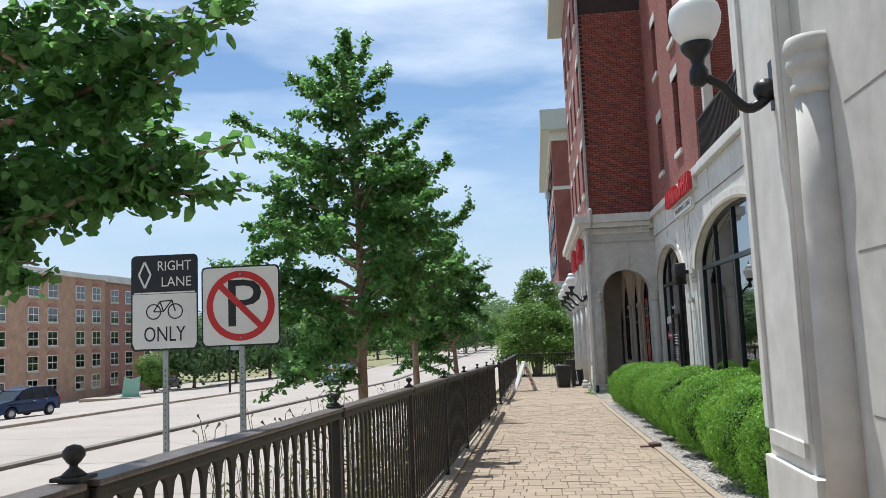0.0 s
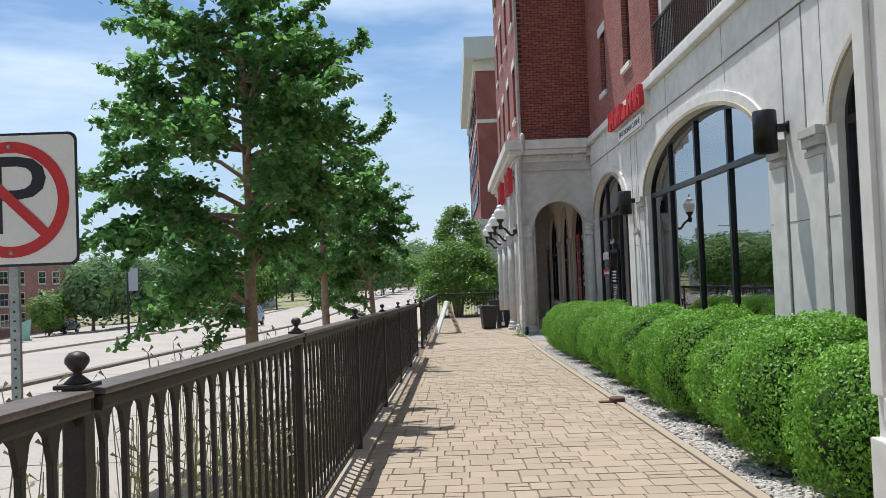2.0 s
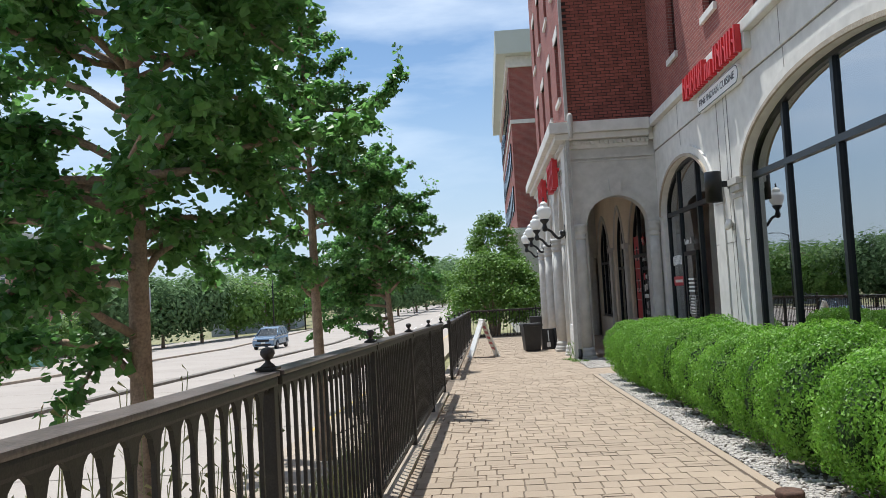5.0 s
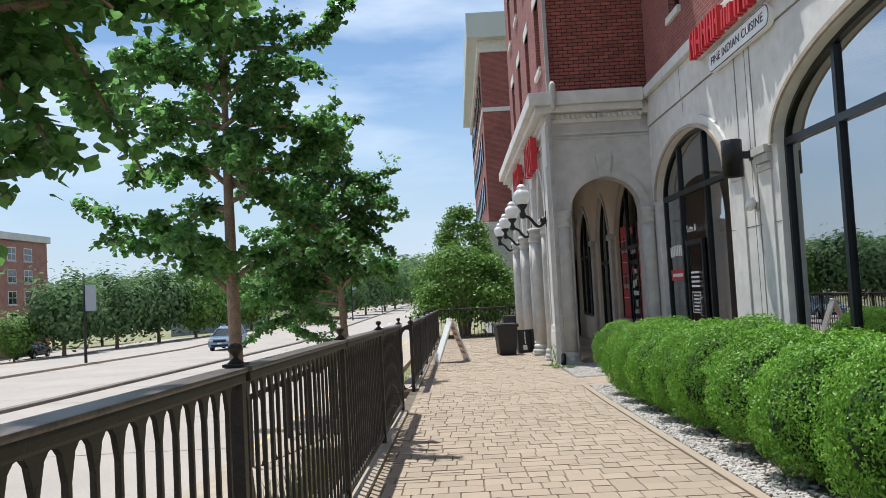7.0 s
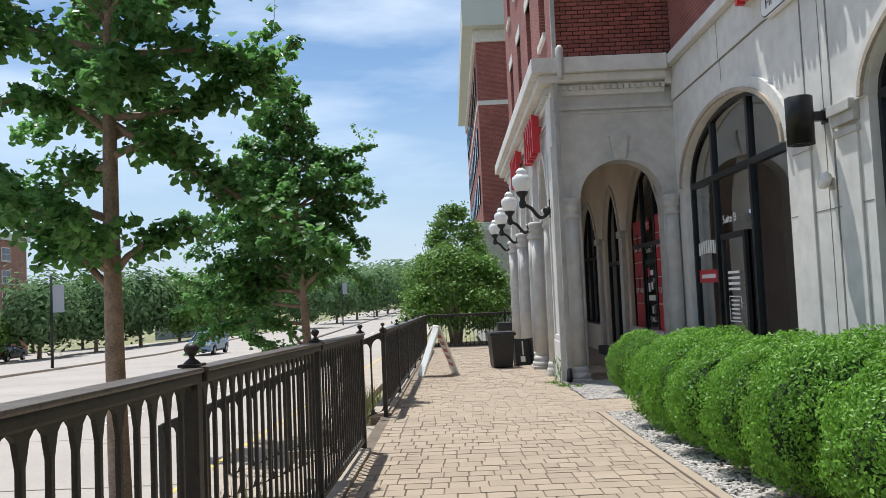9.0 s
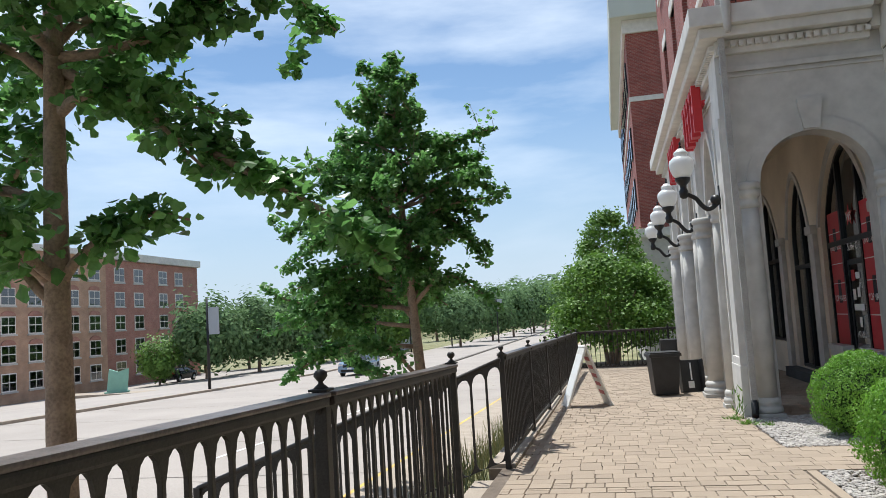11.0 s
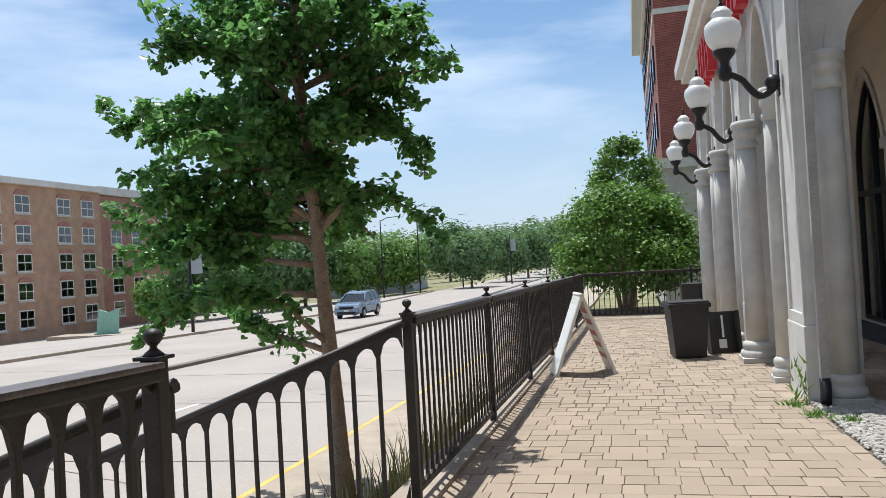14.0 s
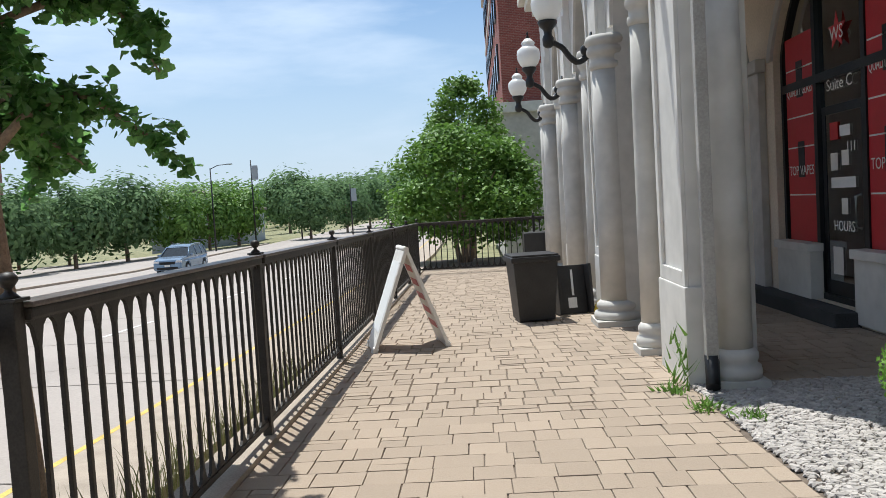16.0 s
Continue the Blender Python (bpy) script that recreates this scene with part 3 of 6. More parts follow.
solid("wall_block_back", boxbm(15.8, 16.0, -12, 41.2, -1.2, 17.2), BRICK, "brick rear wall", "wall")


def far_block():
    o = thing("far_brick_block", "far brick block with a deep pale eave", "building")
    part("wall", boxbm(1.75, 16, 58, 84, 4.9, 15.9), BRICK, o)
    part("ground_storey", boxbm(1.55, 16, 57.8, 84, -2.0, 4.5), STONE, o, "pale stone ground storey")
    part("string_course", boxbm(1.35, 16, 57.6, 84, 4.5, 4.95, 0.04), STONE_W, o)
    part("band", boxbm(1.70, 16, 57.95, 84, 11.6, 11.85), STONE_W, o)
    part("eave", boxbm(1.0, 16, 57.2, 84, 15.9, 17.4, 0.06), TEALC, o, "pale green-grey eave")
    part("dentil_course", boxbm(1.6, 16, 57.85, 84, 15.2, 15.9, 0.02), STONE_W, o)
    for y in range(60, 84, 3):
        for z in (6.2, 9.0, 12.6):
            wq = part("window", boxbm(1.68, 1.78, y, y + 1.0, z, z + 1.7), FRAME, o)
            part("pane", boxbm(1.66, 1.68, y + 0.07, y + 0.93, z + 0.07, z + 1.63), PANE, wq)
    return o


far_block()


# pavilion with the arcade
AS = (2.40, 4.0, -1.2, 2.78, 3.52, "round")
pav_s = solid("wall_pavilion_south", arch_wall(FRONT_X, WALL_X, -1.2, 4.95, (AS,), 0.40, on_south(SOUTH_Y)), STONE, "pale stone arcade end with a round arch", "wall")
part("archivolt", arch_band(AS, 0.20, 0.0, 0.04, on_south(SOUTH_Y)), STONE, pav_s)
part("keystone", prism(bmesh.new(), [(3.08, 3.54), (3.32, 3.54), (3.38, 4.0), (3.02, 4.0)], 0.0, 0.07, on_south(SOUTH_Y)), STONE, pav_s)
for z0, z1, d in ((4.46, 4.50, 0.03), (4.54, 4.62, 0.05)):
    part("fascia_band", boxbm(FRONT_X - d, WALL_X - 0.01, SOUTH_Y - d, SOUTH_Y, z0, z1, 0.008), STONE, pav_s)
    part("fascia_band", boxbm(FRONT_X - d, FRONT_X, SOUTH_Y, END_Y, z0, z1, 0.008), STONE, pav_s)
cornice = solid("trim_cornice", boxbm(FRONT_X - 0.48, WALL_X - 0.17, SOUTH_Y - 0.42, END_Y + 0.4, 5.20, 5.50, 0.03), STONE_W, "projecting pale stone cornice", "cornice")
part("lower_step", boxbm(FRONT_X - 0.34, WALL_X - 0.17, SOUTH_Y - 0.30, END_Y + 0.2, 5.04, 5.20, 0.03), STONE_W, cornice)
part("bed_mould", boxbm(FRONT_X - 0.09, WALL_X - 0.17, SOUTH_Y - 0.09, END_Y + 0.1, 4.82, 5.04, 0.02), STONE_W, cornice)
part("corner_block", boxbm(WALL_X - 0.165, WALL_X + 0.01, SOUTH_Y - 0.155, SOUTH_Y + 0.19, 4.96, 5.47), STONE_W, cornice)
dent = mesh_of("dentil", boxbm(-0.035, 0.035, -0.05, 0.05, -0.04, 0.04), STONE_W)
for i in range(18):
    part("dentil", dent, None, cornice, m=pose(FRONT_X + 0.05 + i * 0.12, SOUTH_Y - 0.13, 4.95))
for i in range(100):
    part("dentil", dent, None, cornice, m=pose(FRONT_X - 0.13, SOUTH_Y + i * 0.125, 4.95, 0, 0, 90))

PIERS = [29.65, 33.15, 36.6, 40.05]
FOPS = [U(a + 0.95, b - 0.95, -1.3, 2.75, 4.05, "point") for a, b in zip(PIERS, PIERS[1:])]
pav_w = solid("wall_arcade_front", arch_wall(-END_Y, -SOUTH_Y - 0.42, -1.3, 4.95, FOPS[::-1], 0.40, on_west(FRONT_X)), STONE, "pale stone arcade front with pointed arches", "wall")
for op in FOPS:
    part("archivolt", arch_band(op, 0.16, 0.0, 0.04, on_west(FRONT_X)), STONE_W, pav_w)
IOPS = [U(37.8, 40.8, -0.1, 2.4, 3.72, "point"), U(34.5, 36.6, -0.62, 2.4, 3.75, "point"), U(30.2, 33.5, -0.62, 2.4, 3.80, "point")]
inner = solid("wall_arcade_inner", arch_wall(-END_Y, -SOUTH_Y - 0.0, -1.2, 4.9, IOPS, 0.25, on_west(WALL_X + 0.0)), PLASTER, "pale inner arcade wall with pointed shop windows", "wall")
solid("ceiling_arcade", boxbm(FRONT_X + 0.4, WALL_X, SOUTH_Y + 0.41, END_Y, 4.6, 4.72), SOFFIT, "tan plaster arcade ceiling", "ceiling")
solid("wall_arcade_end", boxbm(FRONT_X, 16, END_Y, END_Y + 0.3, -1.3, 4.95), STONE, "pale end wall of the arcade", "wall")


def column(name, x, y, z, top, r, label):
    o = thing(name, label, "column", pose(x, y, z), "arcade columns")
    part("base", lathe(boxbm(-r * 1.45, r * 1.45, -r * 1.45, r * 1.45, -0.05, 0.07, 0.01), [(r * 1.4, 0.07), (r * 1.45, 0.11), (r * 1.38, 0.16), (r * 1.15, 0.18), (r * 1.28, 0.22), (r * 1.25, 0.26), (r * 1.02, 0.30)], 24), STONE, o)
    h = top - z
    part("shaft", lathe(bmesh.new(), [(r, 0.28), (r * 0.985, h * 0.4), (r * 0.94, h * 0.7), (r * 0.87, h - 0.36)], 24), STONE, o)
    part("capital", lathe(bmesh.new(), [(r * 0.86, h - 0.40), (r * 1.03, h - 0.38), (r * 1.06, h - 0.35), (r * 1.03, h - 0.32), (r * 0.92, h - 0.30), (r * 0.94, h - 0.24), (r * 1.12, h - 0.22), (r * 1.17, h - 0.18), (r * 1.12, h - 0.14), (r * 1.05, h - 0.12), (r * 1.2, h - 0.10), (r * 1.24, h - 0.06), (r * 1.2, h - 0.03), (r * 1.12, h)], 28), STONE, o)
    return o


column("corner_column", 2.21, SOUTH_Y - 0.02, G(29), 2.80, 0.145, "pale stone column at the arcade corner, dirty towards its foot")
column("corner_column", 4.16, SOUTH_Y - 0.02, G(29), 2.80, 0.14, "pale stone half column against the shop wall")
for k, y in enumerate(PIERS):
    for s in (-1, 1):
        if k == 0 and s < 0:
            continue
        big = s < 0
        column("arcade_column", FRONT_X - 0.06, y + s * 0.76, G(y + s), 2.66 if big else 2.76, 0.205 if big else 0.125, "thick pale stone arcade column" if big else "slender pale stone arcade column")


def pier(y, half, near=False):
    o = thing("panelled_pier", "sunlit pale stone pier with a sunk panel", "pier", pose(FRONT_X, y, G(y)), "arcade piers")
    part("body", boxbm(-0.10, 0.02, -half, half, -0.2, 4.82 - G(y), 0.01), STONE_W, o)
    part("plinth", boxbm(-0.14, 0.02, -half - 0.03, half + 0.03, -0.2, 0.78, 0.015), STONE_W, o)
    for a, b in ((-half, -half + 0.09), (half - 0.09, half)):
        part("panel_border", boxbm(-0.13, -0.10, a, b, 0.78, 4.6, 0.006), STONE_W, o)
    part("panel_border", boxbm(-0.13, -0.10, -half + 0.09, half - 0.09, 0.78, 0.90, 0.006), STONE_W, o)
    return o


pier(PIERS[0] - 0.30, 0.42)
for y in PIERS[1:]:
    pier(y, 0.45)

# near pavilion, of which only the northern pier comes into view
near = solid("wall_near_pavilion", boxbm(FRONT_X, WALL_X, -12, NORTH_Y, -0.6, 5.45), STONE, "shaded pale stone wall of the near arcade block", "wall")
part("panel_pier", boxbm(FRONT_X - 0.10, FRONT_X, 6.05, NORTH_Y + 0.002, G(6.5) - 0.2, 5.4, 0.01), STONE_W, near)
for a, b in ((6.05, 6.15), (NORTH_Y - 0.12, NORTH_Y - 0.002)):
    part("panel_border", boxbm(FRONT_X - 0.135, FRONT_X - 0.10, a, b, 0.62, 5.0, 0.006), STONE_W, near)
part("panel_border", boxbm(FRONT_X - 0.135, FRONT_X - 0.10, 6.15, NORTH_Y - 0.12, 0.50, 0.62, 0.006), STONE_W, near)
part("plinth", boxbm(FRONT_X - 0.15, FRONT_X, 5.9, NORTH_Y + 0.003, G(6.5) - 0.2, 0.40, 0.012), STONE_W, near)
part("cornice_band", boxbm(FRONT_X - 0.3, WALL_X, -12, NORTH_Y + 0.3, 5.45, 5.85, 0.04), STONE_W, near)
part("upper_brick", boxbm(FRONT_X + 0.1, 16, -12, NORTH_Y, 5.85, 17.2), BRICK, near, "red brick upper storeys")
column("near_column", FRONT_X - 0.05, 5.55, G(5.7), 3.40, 0.145, "thick pale stone column with a ringed capital")
for y in (1.0, 3.3):
    part("stone_joint", boxbm(FRONT_X - 0.003, FRONT_X + 0.02, y, y + 0.012, G(y), 5.27), JOINT, near)
for z in (0.9, 1.9, 2.85):
    part("stone_joint", boxbm(FRONT_X - 0.003, FRONT_X + 0.02, -8, 5.2, z, z + 0.012), JOINT, near)


# fence --------------------------------------------------------------------
PANEL, FAR_PANEL, BARS = 2.88, 2.84, 20
SLOPE, FAR_SLOPE = -0.0245, -0.0135


def sheared(bm, slope):
    for v in bm.verts:
        v.co.z += slope * v.co.y
    return bm


def band_mesh(length, bars, slope, top=1.262, low=1.135):
    """The pierced top band: a small arch over every gap."""
    bm = bmesh.new()
    w = length / bars
    for i in range(bars):
        a, b = i * w + 0.011, (i + 1) * w - 0.011
        op = (a, b, 0, low, low + 0.095, "round")
        prism(bm, [(b, low), (b + 0.022, low), (b + 0.022, top), (b, top)], -0.008, 0.008)
        us = [a + (b - a) * k / 6 for k in range(7)]
        for u0, u1 in zip(us, us[1:]):
            prism(bm, [(u0, arch_at(op, u0)), (u1, arch_at(op, u1)), (u1, top), (u0, top)], -0.008, 0.008)
    bmesh.ops.remove_doubles(bm, verts=bm.verts, dist=1e-4)
    bmesh.ops.transform(bm, matrix=Matrix(((0, 0, 1, 0), (1, 0, 0, 0), (0, 1, 0, 0), (0, 0, 0, 1))), verts=bm.verts)
    for v in bm.verts:
        v.co.z += slope * v.co.y
    return bm


def low_band(length, bars, slope):
    """The foot of the panels: gaps rounded off above the bottom rail."""
    bm = band_mesh(length, bars, 0.0, -0.135, -0.235)
    for v in bm.verts:
        v.co.z = -v.co.z
    bmesh.ops.reverse_faces(bm, faces=bm.faces)
    return sheared(bm, slope)


def fence_meshes(panel, slope, drop):
    """Meshes that the panels of one run share; drop: how much lower the run is."""
    t = 1.30 - drop
    post = mesh_of("post", boxbm(-0.030, 0.030, -0.030, 0.030, -0.06, t + 0.004, 0.005), IRON)
    finial = mesh_of("finial", lathe(boxbm(-0.045, 0.045, -0.045, 0.045, t + 0.004, t + 0.016, 0.004), [(0.036, t + 0.016), (0.026, t + 0.026), (0.012, t + 0.038), (0.011, t + 0.046), (0.020, t + 0.054), (0.031, t + 0.070), (0.030, t + 0.084), (0.020, t + 0.096), (0.003, t + 0.101)], 16), IRON)
    rails = [("top_rail", mesh_of("top_rail", sheared(boxbm(-0.060, 0.060, 0.031, panel - 0.031, t - 0.020, t, 0.008), slope), RAILTOP)),
             ("under_rail", mesh_of("under_rail", sheared(boxbm(-0.050, 0.050, 0.031, panel - 0.031, t - 0.062, t - 0.0205, 0.010), slope), IRON)),
             ("bottom_rail", mesh_of("bottom_rail", sheared(boxbm(-0.016, 0.016, 0.031, panel - 0.031, 0.10, 0.134, 0.003), slope), IRON)),
             ("arch_band", mesh_of("arch_band", band_mesh(panel, BARS, slope, t - 0.0625, t - 0.165), IRON)),
             ("foot_band", mesh_of("foot_band", low_band(panel, BARS, slope), IRON))]
    picket = mesh_of("picket", boxbm(-0.009, 0.009, -0.011, 0.011, 0.2, t - 0.14, 0.003), IRON)
    return post, finial, rails, picket


def fence(y_posts, label, panel, slope, drop=0.0):
    f = thing("iron_fence", label, "fence", pose(FENCE_X, 0, 0, 0, 0, FENCE_TURN))
    post, finial, rails, picket = fence_meshes(panel, slope, drop)
    for i, y in enumerate(y_posts):
        p = part("post", post, None, f, m=pose(0, y, G(y)))
        part("finial", finial, None, p)
        if i + 1 < len(y_posts):
            for nm, me in rails:
                part(nm, me, None, f, m=pose(0, y, G(y)))
            for k in range(1, BARS):
                yy = y + panel * k / BARS
                part("picket", picket, None, f, m=pose(0, yy, G(yy)))
    return f


fence([STAIR0 - PANEL * k for k in range(10, -1, -1)], "dark bronze iron fence with arched openings and ball finials", PANEL, SLOPE)
fence([STAIR1 + FAR_PANEL * k for k in range(7)], "dark iron picket fence beyond the stairs with ball finials", FAR_PANEL, FAR_SLOPE, 0.04)
FEND = STAIR1 + FAR_PANEL * 6


def cross_fence():
    x0 = FENCE_X + 0.003 * FEND
    f = thing("iron_fence", "dark iron fence closing the end of the walk", "fence", pose(x0, FEND, G(FEND)))
    post, finial, rails, picket = fence_meshes(FAR_PANEL, 0.0, 0.04)
    for k in range(2):
        x = FAR_PANEL * (k + 1)
        p = part("post", post, None, f, m=pose(x, 0, 0))
        part("finial", finial, None, p)
        for nm, me in rails:
            part(nm, me, None, f, m=pose(x, 0, 0, 0, 0, 90))
        for i in range(1, BARS):
            part("picket", picket, None, f, m=pose(FAR_PANEL * k + FAR_PANEL * i / BARS, 0, 0, 0, 0, 90))
    return f


cross_fence()


def stair():
    s = thing("steps", "concrete steps down to the street pavement", "stairs", kind="structure")
    top, n = G(23.7), 5
    drop = (top - (H(0, 23.7) + 0.13)) / n
    for i in range(n - 1):
        part("tread", boxbm(-1.31 - 0.30 * (i + 1), -1.31 - 0.30 * i, STAIR0 + 0.06, STAIR1 - 0.06, -2.2, top - drop * (i + 1), 0.01), KERB, s)
    for y in (STAIR0, STAIR1):
        part("cheek", boxbm(-2.7, -1.465, y - 0.05, y + 0.05, -2.2, G(y) - 0.45, 0.01), KERB, s)
    for y in (STAIR0 + 0.11, STAIR1 - 0.11):
        r = thing("stair_railing", "black iron stair railing with arched openings", "railing", pose(FENCE_X + 0.003 * y, y, G(y)), "stair railings")
        run, fall, nb = 2.30, -0.86, 13
        w = run / nb
        bm = band_mesh(run, nb, 0.0, 1.19, 1.06)
        bmesh.ops.transform(bm, matrix=pose(0, 0, 0, 0, 0, 90), verts=bm.verts)
        for v in bm.verts:
            v.co.z += fall / run * -v.co.x
        part("arch_band", bm, IRON, r)
        low = band_mesh(run, nb, 0.0, -0.10, -0.20)
        for v in low.verts:
            v.co.z = -v.co.z
        bmesh.ops.transform(low, matrix=pose(0, 0, 0, 0, 0, 90), verts=low.verts)
        bmesh.ops.reverse_faces(low, faces=low.faces)
        for v in low.verts:
            v.co.z += fall / run * -v.co.x
        part("lower_arch_band", low, IRON, r)
        for k in range(1, nb):
            x = -w * k
            part("picket", boxbm(x - 0.013, x + 0.013, -0.009, 0.009, 0.15 - fall / run * x, 1.11 - fall / run * x), IRON, r)
        bm = bmesh.new()
        tube(bm, [(0, 0, 1.21), (-run / 2, 0, 1.21 + fall / 2), (-run, 0, 1.21 + fall)], 0.024, 8)
        part("hand_rail", bm, IRON, r)
        part("post", boxbm(-run - 0.03, -run + 0.03, -0.03, 0.03, fall - 0.1, 1.22 + fall, 0.005), IRON, r)
    return s


stair()


# trees --------------------------------------------------------------------
def bend(p0, p1, sag, rng, n=7):
    """Points of a bough from p0 to p1; sag > 0 arches it up before its tip hangs."""
    side = Vector(rng.normal(size=3)) * 0.07 * (p1 - p0).length
    return [p0.lerp(p1, j / (n - 1)) + (Vector((0, 0, sag)) + side) * math.sin(math.pi * j / (n - 1)) + Vector(rng.normal(size=3)) * 0.018 for j in range(n)]


def along(path, s):
    u = s * (len(path) - 1)
    j = min(len(path) - 2, int(u))
    return path[j].lerp(path[j + 1], u - j)


def ginkgo(x, y, top, radius, low, seed, label, arms=(), limbs=34, lean=(0.0, 0.0), low_walk=None, walk_reach=1.4, shift=0.0, size=0.076, dense=190, sleeve=0.086):
    """A ginkgo: boughs like sleeves of fan leaves, with sky between them. low and low_walk: how far
    the tips hang on the street side and on the walk side; walk_reach: how far boughs reach to the walk;
    arms: tips of single long boughs (x, y, z, sag) in the world."""
    rng = np.random.default_rng(seed)
    z = H(x, y) + 0.1
    h = top - z
    low_walk = low if low_walk is None else low_walk
    t = thing("tree", label, "tree", pose(x, y, z), "street trees")
    trunk = [Vector((lean[0] * s * h + 0.05 * math.sin(5 * s + seed) * s, lean[1] * s * h + 0.05 * math.cos(4 * s + seed) * s, s * h * 0.97)) for s in [i / 12 for i in range(13)]]
    part("trunk", tube(bmesh.new(), trunk, [0.095 * (1 - 0.86 * i / 12) + (0.04 if i == 0 else 0.006) for i in range(13)], 12), BARK, t, "pale brown trunk")
    pts, nrm, sz = [], [], []

    def leaves(path, s0, rate, spread, ends=1.0):
        ln = sum((q - p).length for p, q in zip(path, path[1:]))
        for e in range(int(ln * (1 - s0) * rate)):
            s = s0 + (1 - s0) * rng.uniform()
            w = spread * (1.0 - 0.55 * s * ends)
            o = Vector(rng.normal(size=3)) * w
            pts.append(along(path, s) + o)
            nrm.append(Vector(rng.normal(size=3)) * 0.55 + o.normalized() * 0.55 + Vector((0, 0, 0.75)))
            sz.append(size * rng.uniform(0.6, 1.25))

    def bough(p0, tip, sag, r0, bushy=1.0):
        path = bend(p0, tip, sag, rng)
        ln = (tip - p0).length
        part("limb", tube(bmesh.new(), path, [r0 * (1 - 0.88 * j / 6) + 0.003 for j in range(7)], 6), BARK, t)
        leaves(path, 0.22, dense, sleeve)
        d = (tip - p0).normalized()
        for q in range(int(2 + 2.6 * ln)):
            s = rng.uniform(0.2, 0.92)
            c = along(path, s)
            v = Vector(rng.normal(size=3)) * 0.8 + d * 0.9
            v.z = v.z * 0.5 + 0.1
            tw = min(0.85, ln * 0.42) * rng.uniform(0.45, 1.1) * (1.15 - 0.6 * s) * bushy
            leaves(bend(c, c + v.normalized() * tw, 0.03, rng, 4), 0.0, dense * 0.85, sleeve * 0.85)

    for k in range(limbs):
        f = (k + rng.uniform(0.0, 0.9)) / limbs
        ang = k * 2.4 + rng.uniform(-0.45, 0.45)
        d = Vector((math.cos(ang), math.sin(ang), 0))
        walk = max(0.0, d.x)
        base = (low + (low_walk - low) * walk ** 0.5) - z + 0.2 * max(0.0, -d.y)
        tz = base + (h - base) * f ** 1.05
        reach = radius * (0.72 + 0.9 * f if f < 0.3 else 0.99 * (1 - (f - 0.3) / 0.7) ** 0.8 + 0.10) * rng.uniform(0.68, 1.06)
        tip = Vector((shift * (1 - f) + lean[0] * tz, lean[1] * tz, 0)) + d * reach
        if tip.x > walk_reach:
            tip.x = walk_reach - rng.uniform(0, 0.25)
        tip.z = tz + rng.normal() * 0.06
        st = min(0.955, max(0.22, (tz + reach * (0.30 - 0.95 * f)) / h))
        p0 = along(trunk, min(1.0, st / 0.97))
        bough(p0, tip, reach * 0.22 * (1 - f), 0.036 * (1 - 0.6 * f))
    for ax, ay, az, sag, *from_z in arms:
        tip = Vector((ax - x, ay - y, az - z))
        hor = math.hypot(tip.x, tip.y)
        start = from_z[0] - z if from_z else tip.z - 0.12 * hor + (0.35 if sag > 0.2 else -0.15) * hor
        bough(along(trunk, min(0.97, max(0.24, start / h))), tip, sag, 0.034, 0.4 if from_z else 0.75)
    leaves(trunk[8:], 0.0, dense * 1.1, sleeve * 1.1)
    # lone shoots that stand out of the crown with a few leaves
    for q in range(26):
        c = Vector(pts[int(rng.uniform(0, len(pts)))])
        if c.z < 0.55 * h:
            continue
        e = c + Vector((rng.normal() * 0.12, rng.normal() * 0.12, rng.uniform(0.3, 0.6)))
        part("shoot", tube(bmesh.new(), [c, c.lerp(e, 0.5) + Vector((0.02, 0, 0)), e], [0.005, 0.004, 0.002], 4), BARK, t)
        leaves([c, c.lerp(e, 0.5) + Vector((0.02, 0, 0)), e], 0.15, 34, 0.045, 0.3)
    part("crown", leaf_mesh("crown", pts, nrm, sz, LEAF, rng, True), None, t, "uneven crown of fan-shaped green leaves")
    return t


ginkgo(-3.55, 3.9, 7.4, 2.1, 2.0, 11, "ginkgo tree with low leafy branches over the fence",
       [(-1.5, 3.95, 2.26, 0.1), (-1.45, 3.9, 3.25, -0.1), (-1.5, 4.0, 2.55, 0.05), (-1.75, 3.8, 2.9, 0.0), (-2.6, 3.9, 1.95, 0.15), (-2.9, 4.6, 1.95, 0.1), (-2.1, 4.4, 2.5, 0.1),
        (-1.9, 4.4, 3.4, 0.0), (-2.3, 5.0, 2.9, 0.0)], 32, low_walk=2.6, walk_reach=1.9, dense=160)
ginkgo(-2.90, 13.26, 6.7, 2.35, 0.75, 5, "broad ginkgo tree with branches hanging to the fence",
       [(-3.45, 13.1, 0.42, 0.35), (-4.7, 13.3, 0.5, 0.4), (-5.4, 13.2, 1.7, 0.3), (-5.6, 13.4, 2.9, 0.1), (-1.35, 13.3, 4.5, -0.1), (-1.6, 13.2, 3.4, 0.0), (-4.1, 13.3, 6.2, -0.3), (-2.05, 11.7, 2.3, 0.15), (-2.1, 13.5, 1.6, 0.25), (-3.2, 11.3, 1.6, 0.2),
        (-5.1, 13.3, 5.5, -0.1), (-4.9, 13.4, 4.3, 0.0), (-4.3, 13.2, 5.1, -0.1), (-1.45, 13.3, 3.9, 0.0), (-1.7, 13.2, 5.2, -0.2), (-3.6, 13.4, 6.4, -0.3),
        (-1.4, 14.6, 2.7, 0.1), (-2.3, 14.6, 1.9, 0.2), (-2.75, 14.5, 1.4, 0.25)],
       50, (-0.01, 0.0), 1.7, 1.25, -0.5, 0.078, 150)
